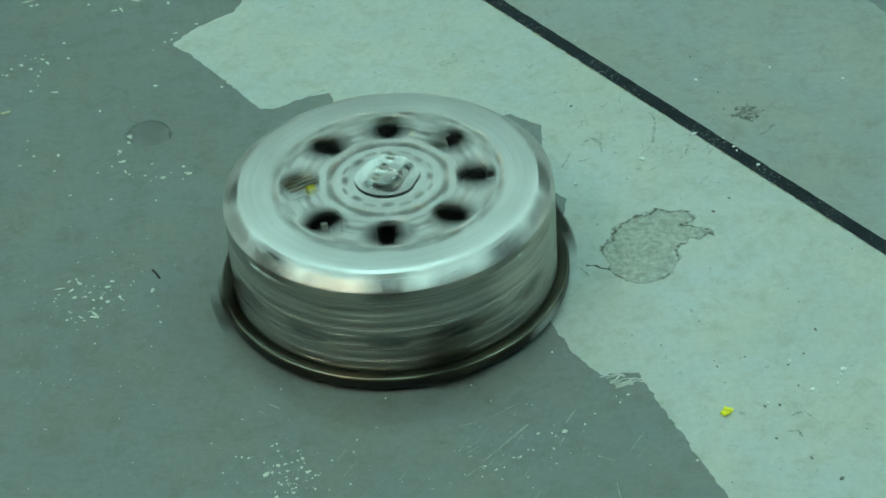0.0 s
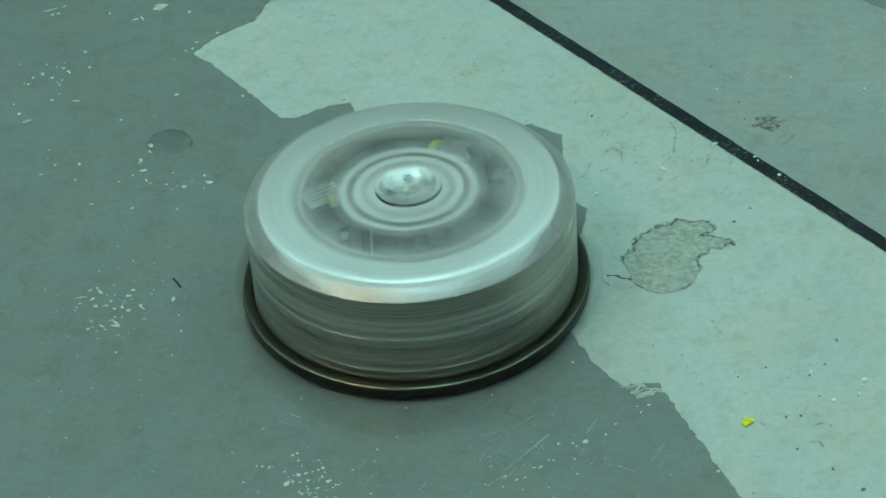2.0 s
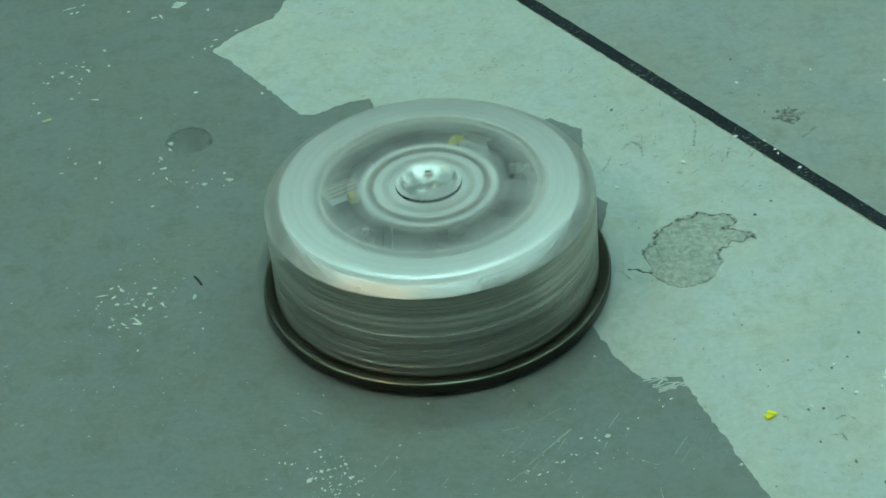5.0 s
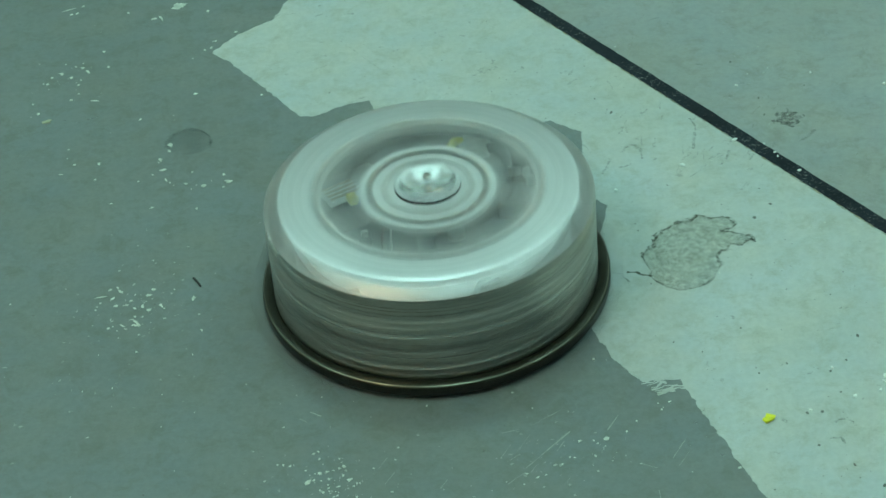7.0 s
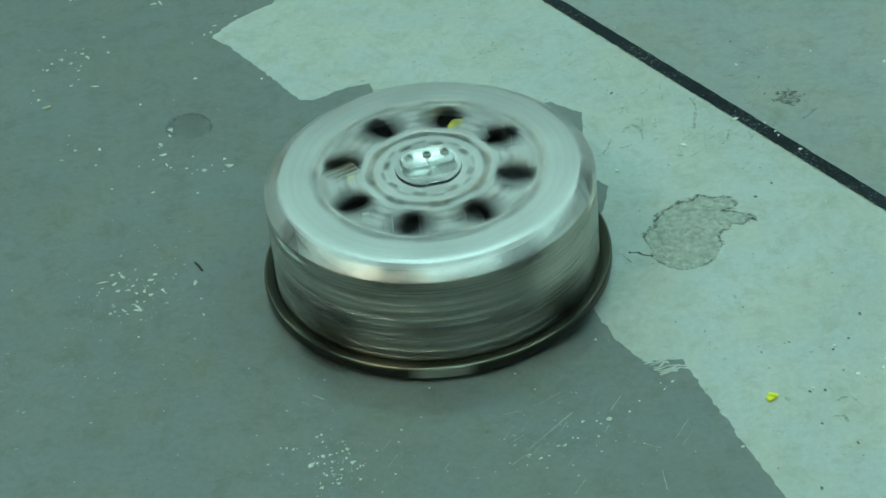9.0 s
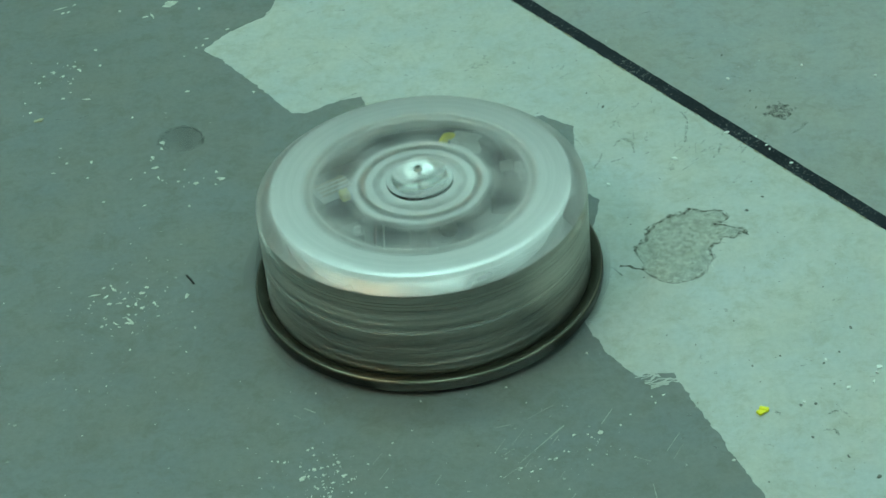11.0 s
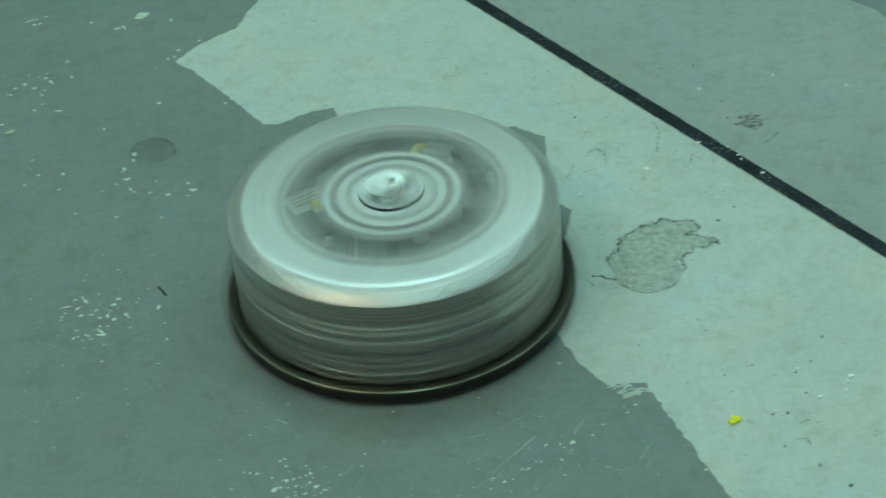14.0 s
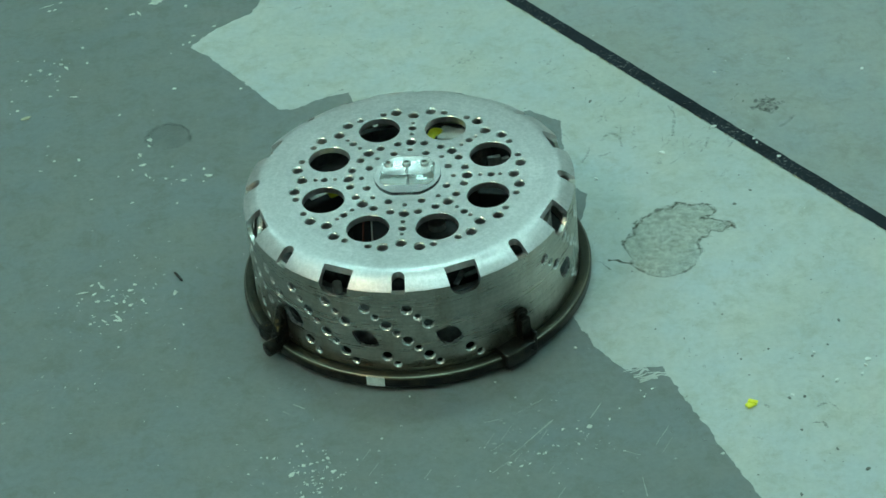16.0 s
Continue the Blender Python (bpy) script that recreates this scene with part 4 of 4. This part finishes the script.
            join(bm, band(arc, rnd.uniform(0.0008, 0.0032), rnd.randint(1, 999), False, 0.0008))
    for x0, y0, sx, sy, tilt, count in ((0.27, 0.17, 0.035, 0.04, 62, 34), (0.215, 0.245, 0.03, 0.03, 75, 16), (0.05, 0.33, 0.06, 0.03, 40, 14), (-0.11, 0.45, 0.03, 0.04, 30, 10)):
        for _ in range(count):
            x, y, a, d = rnd.gauss(x0, sx), rnd.gauss(y0, sy), radians(rnd.gauss(tilt, 22)), rnd.uniform(0.004, 0.02)
            if math.hypot(x, y) > 0.17:
                join(bm, band([(x, y), (x + d * math.cos(a), y + d * math.sin(a))], rnd.uniform(0.001, 0.0045), rnd.randint(1, 999), False, 0.0012))
    for i, arc in enumerate(([(0.329, -0.234), (0.335, -0.229), (0.341, -0.228), (0.345, -0.232), (0.347, -0.238)], [(0.323, -0.251), (0.331, -0.251), (0.333, -0.254), (0.334, -0.259)],
                             [(0.266, 0.233), (0.270, 0.220), (0.269, 0.206), (0.265, 0.194), (0.264, 0.180)], [(0.192, 0.183), (0.197, 0.192), (0.204, 0.195), (0.211, 0.187), (0.211, 0.170)],
                             [(0.187, 0.159), (0.193, 0.160), (0.200, 0.164)], [(0.297, 0.172), (0.294, 0.160), (0.286, 0.149)], [(0.169, 0.150), (0.181, 0.175)], [(0.279, 0.234), (0.296, 0.234)],
                             [(0.285, -0.221), (0.290, -0.226)])):
        for k in range(2):
            join(bm, band(arc, 0.0030, 400 + 7 * i + k, False, 0.0014))
    tagged(mesh_ob("floor_scuffs", bm, SCUFF), "faint dark scuffs and hair scratches on the floor", "scuffs", kind="stuff")
    bm = bmesh.new()
    for k in range(14):
        x, y = rnd.gauss(0.06, 0.05), rnd.gauss(-0.245, 0.03)
        d = rnd.uniform(0.006, 0.022)
        join(bm, band([(x, y), (x + d * 0.62, y + d)], rnd.uniform(0.0004, 0.0009), 200 + k, False, 0.0002))
    for i, arc in enumerate(([(0.437, 0.367), (0.445, 0.371)], [(0.437, 0.358), (0.440, 0.352), (0.444, 0.348)])):
        join(bm, band(arc, 0.0014, 260 + i, False, 0.0006))
    tagged(mesh_ob("pale_scratches", bm, CHIP_BARE), "thin pale scratches in the grey floor paint", "scratches", kind="stuff")
    bm = bmesh.new()
    for k in range(7):
        x, y = 0.174 + 0.002 * k + rnd.uniform(-0.001, 0.001), -0.1625 - 0.0026 * k
        d = rnd.uniform(0.014, 0.028)
        join(bm, band([(x, y), (x + 0.35 * d, y + 0.001), (x + 0.7 * d, y + 0.0045), (x + d, y + 0.0035)], rnd.uniform(0.0011, 0.0024), 300 + k, False))
    tagged(mesh_ob("brush_streaks", bm, LIGHT_PAINT), "pale streaks where the brush lifted at the paint edge", "paint", kind="stuff")

    # single scraps
    bm = box(0.012, 0.007, 0.004, (0, 0, 0.003), 0.0012)
    box(0.005, 0.010, 0.003, (0.003, 0.001, 0.0048), 0.001, turn(35), bm)
    ob = tagged(mesh_ob("plastic_fragment", bm, YELLOW), "small broken yellow plastic fragment on the pale floor", "fragment")
    ob.matrix_basis = pose(0.275, -0.2215, 0, 0, 0, 30) @ Matrix.Diagonal((0.85, 0.85, 0.6, 1))
    for i, (x, y, s) in enumerate(((0.384, -0.178, 0.0030), (0.381, -0.185, 0.0018), (0.376, -0.196, 0.0026), (0.353, -0.201, 0.0023), (0.312, -0.214, 0.0018), (0.340, -0.162, 0.0019),
                                   (0.249, 0.154, 0.0034), (0.180, 0.122, 0.0024), (0.305, 0.189, 0.0034), (0.360, 0.129, 0.0022), (0.341, 0.162, 0.0017), (0.343, 0.155, 0.0014),
                                   (0.333, 0.178, 0.0014), (0.399, 0.295, 0.0014), (0.321, 0.283, 0.0020), (0.469, 0.264, 0.0018), (0.536, 0.352, 0.0032), (0.134, -0.124, 0.0013))):
        tagged(mesh_ob("flake", chip_bm((x, y), s, 40 + i, 0.0007), WHITE_FLAKE), "small white flake lying on the floor", "flake", "white flakes on the floor")
    for i, (x, y, s) in enumerate(((0.338, -0.166, 0.0018), (0.309, -0.217, 0.0018), (0.322, -0.217, 0.0020), (0.276, -0.161, 0.0015), (0.302, -0.151, 0.0012), (0.354, -0.153, 0.0014),
                                   (0.342, -0.194, 0.0012), (0.370, -0.122, 0.0022), (0.337, -0.285, 0.0024), (0.357, -0.312, 0.0034), (0.298, -0.334, 0.0022), (0.312, -0.258, 0.0015),
                                   (0.189, 0.254, 0.0026), (0.175, 0.281, 0.0012), (0.321, 0.327, 0.0014), (0.340, 0.258, 0.0014), (0.389, 0.273, 0.0012), (0.341, 0.228, 0.0022),
                                   (0.324, 0.080, 0.0022), (0.306, 0.061, 0.0026), (0.231, -0.126, 0.0014), (0.030, -0.230, 0.0020))):
        tagged(mesh_ob("grit_piece", chip_bm((x, y), 0.85 * s, 70 + i, 0.0001, sides=9), CHIP_DARK), "small dark scrap lying on the floor", "scrap", "dark scraps on the floor")
    tagged(mesh_ob("tan_flake", chip_bm((-0.394, 0.324), 0.0056, 94, 0.0006, sides=9), TAN_CHIP), "pale tan flake lying on the grey floor", "flake")
    tagged(mesh_ob("wire_scrap", tube([(-0.229, 0.040, 0.0015), (-0.225, 0.033, 0.002), (-0.222, 0.027, 0.0015)], 0.0012, 6), BLACK_SCRAP), "short dark wire scrap on the grey floor", "scrap", "dark scraps on the floor")


build_hall()
build_floor_paint()
build_marks()
SHELL = build_robot()

# ---- spin: degrees per step of a thirtieth of a second, clockwise from above ----
SPEED = [(0.0, 16), (0.5, 33), (0.9, 84), (8.2, 84), (8.6, 42), (9.0, 17), (9.25, 11), (9.7, 10), (10.3, 24), (11.2, 70), (11.6, 84), (14.2, 84), (14.6, 55),
         (15.0, 22), (15.3, 13), (15.5, 8.4), (15.7, 2.6), (15.8, 0.0), (16.0, 0.0)]
# the turn still to come at some moments, less whole quarter turns
ANCHORS = [(0.0, 71.4), (0.5, 35.2), (9.0, 14.7), (15.0, 55.3), (15.5, 42.5), (15.7, 5.3), (16.0, 0.0)]


def spin_angles():
    """The shell's angle at every step, from the speeds, nudged to meet the anchors."""
    last = frame(16.0)
    speed = np.interp((np.arange(1, last) - 0.5) / FPS, [s[0] for s in SPEED], [s[1] for s in SPEED])
    left = np.concatenate([np.cumsum(speed[::-1])[::-1], [0.0]])
    shift, prev = [], 0.0
    for t, want in reversed(ANCHORS):
        have = left[frame(t) - 1] + prev
        period = 45 if t == 0.5 else 90
        if t < 15.4:
            prev += (want - have + period / 2) % period - period / 2
        else:
            prev += want - have
        shift.append((t, prev))
    shift.reverse()
    left = left + np.interp(np.arange(last) / FPS, [s[0] for s in shift], [s[1] for s in shift])
    return left


def motions():
    angles = spin_angles()
    walk(SHELL, [(i / FPS, pose(0, 0, 0, 0, 0, float(a))) for i, a in enumerate(angles)])


motions()
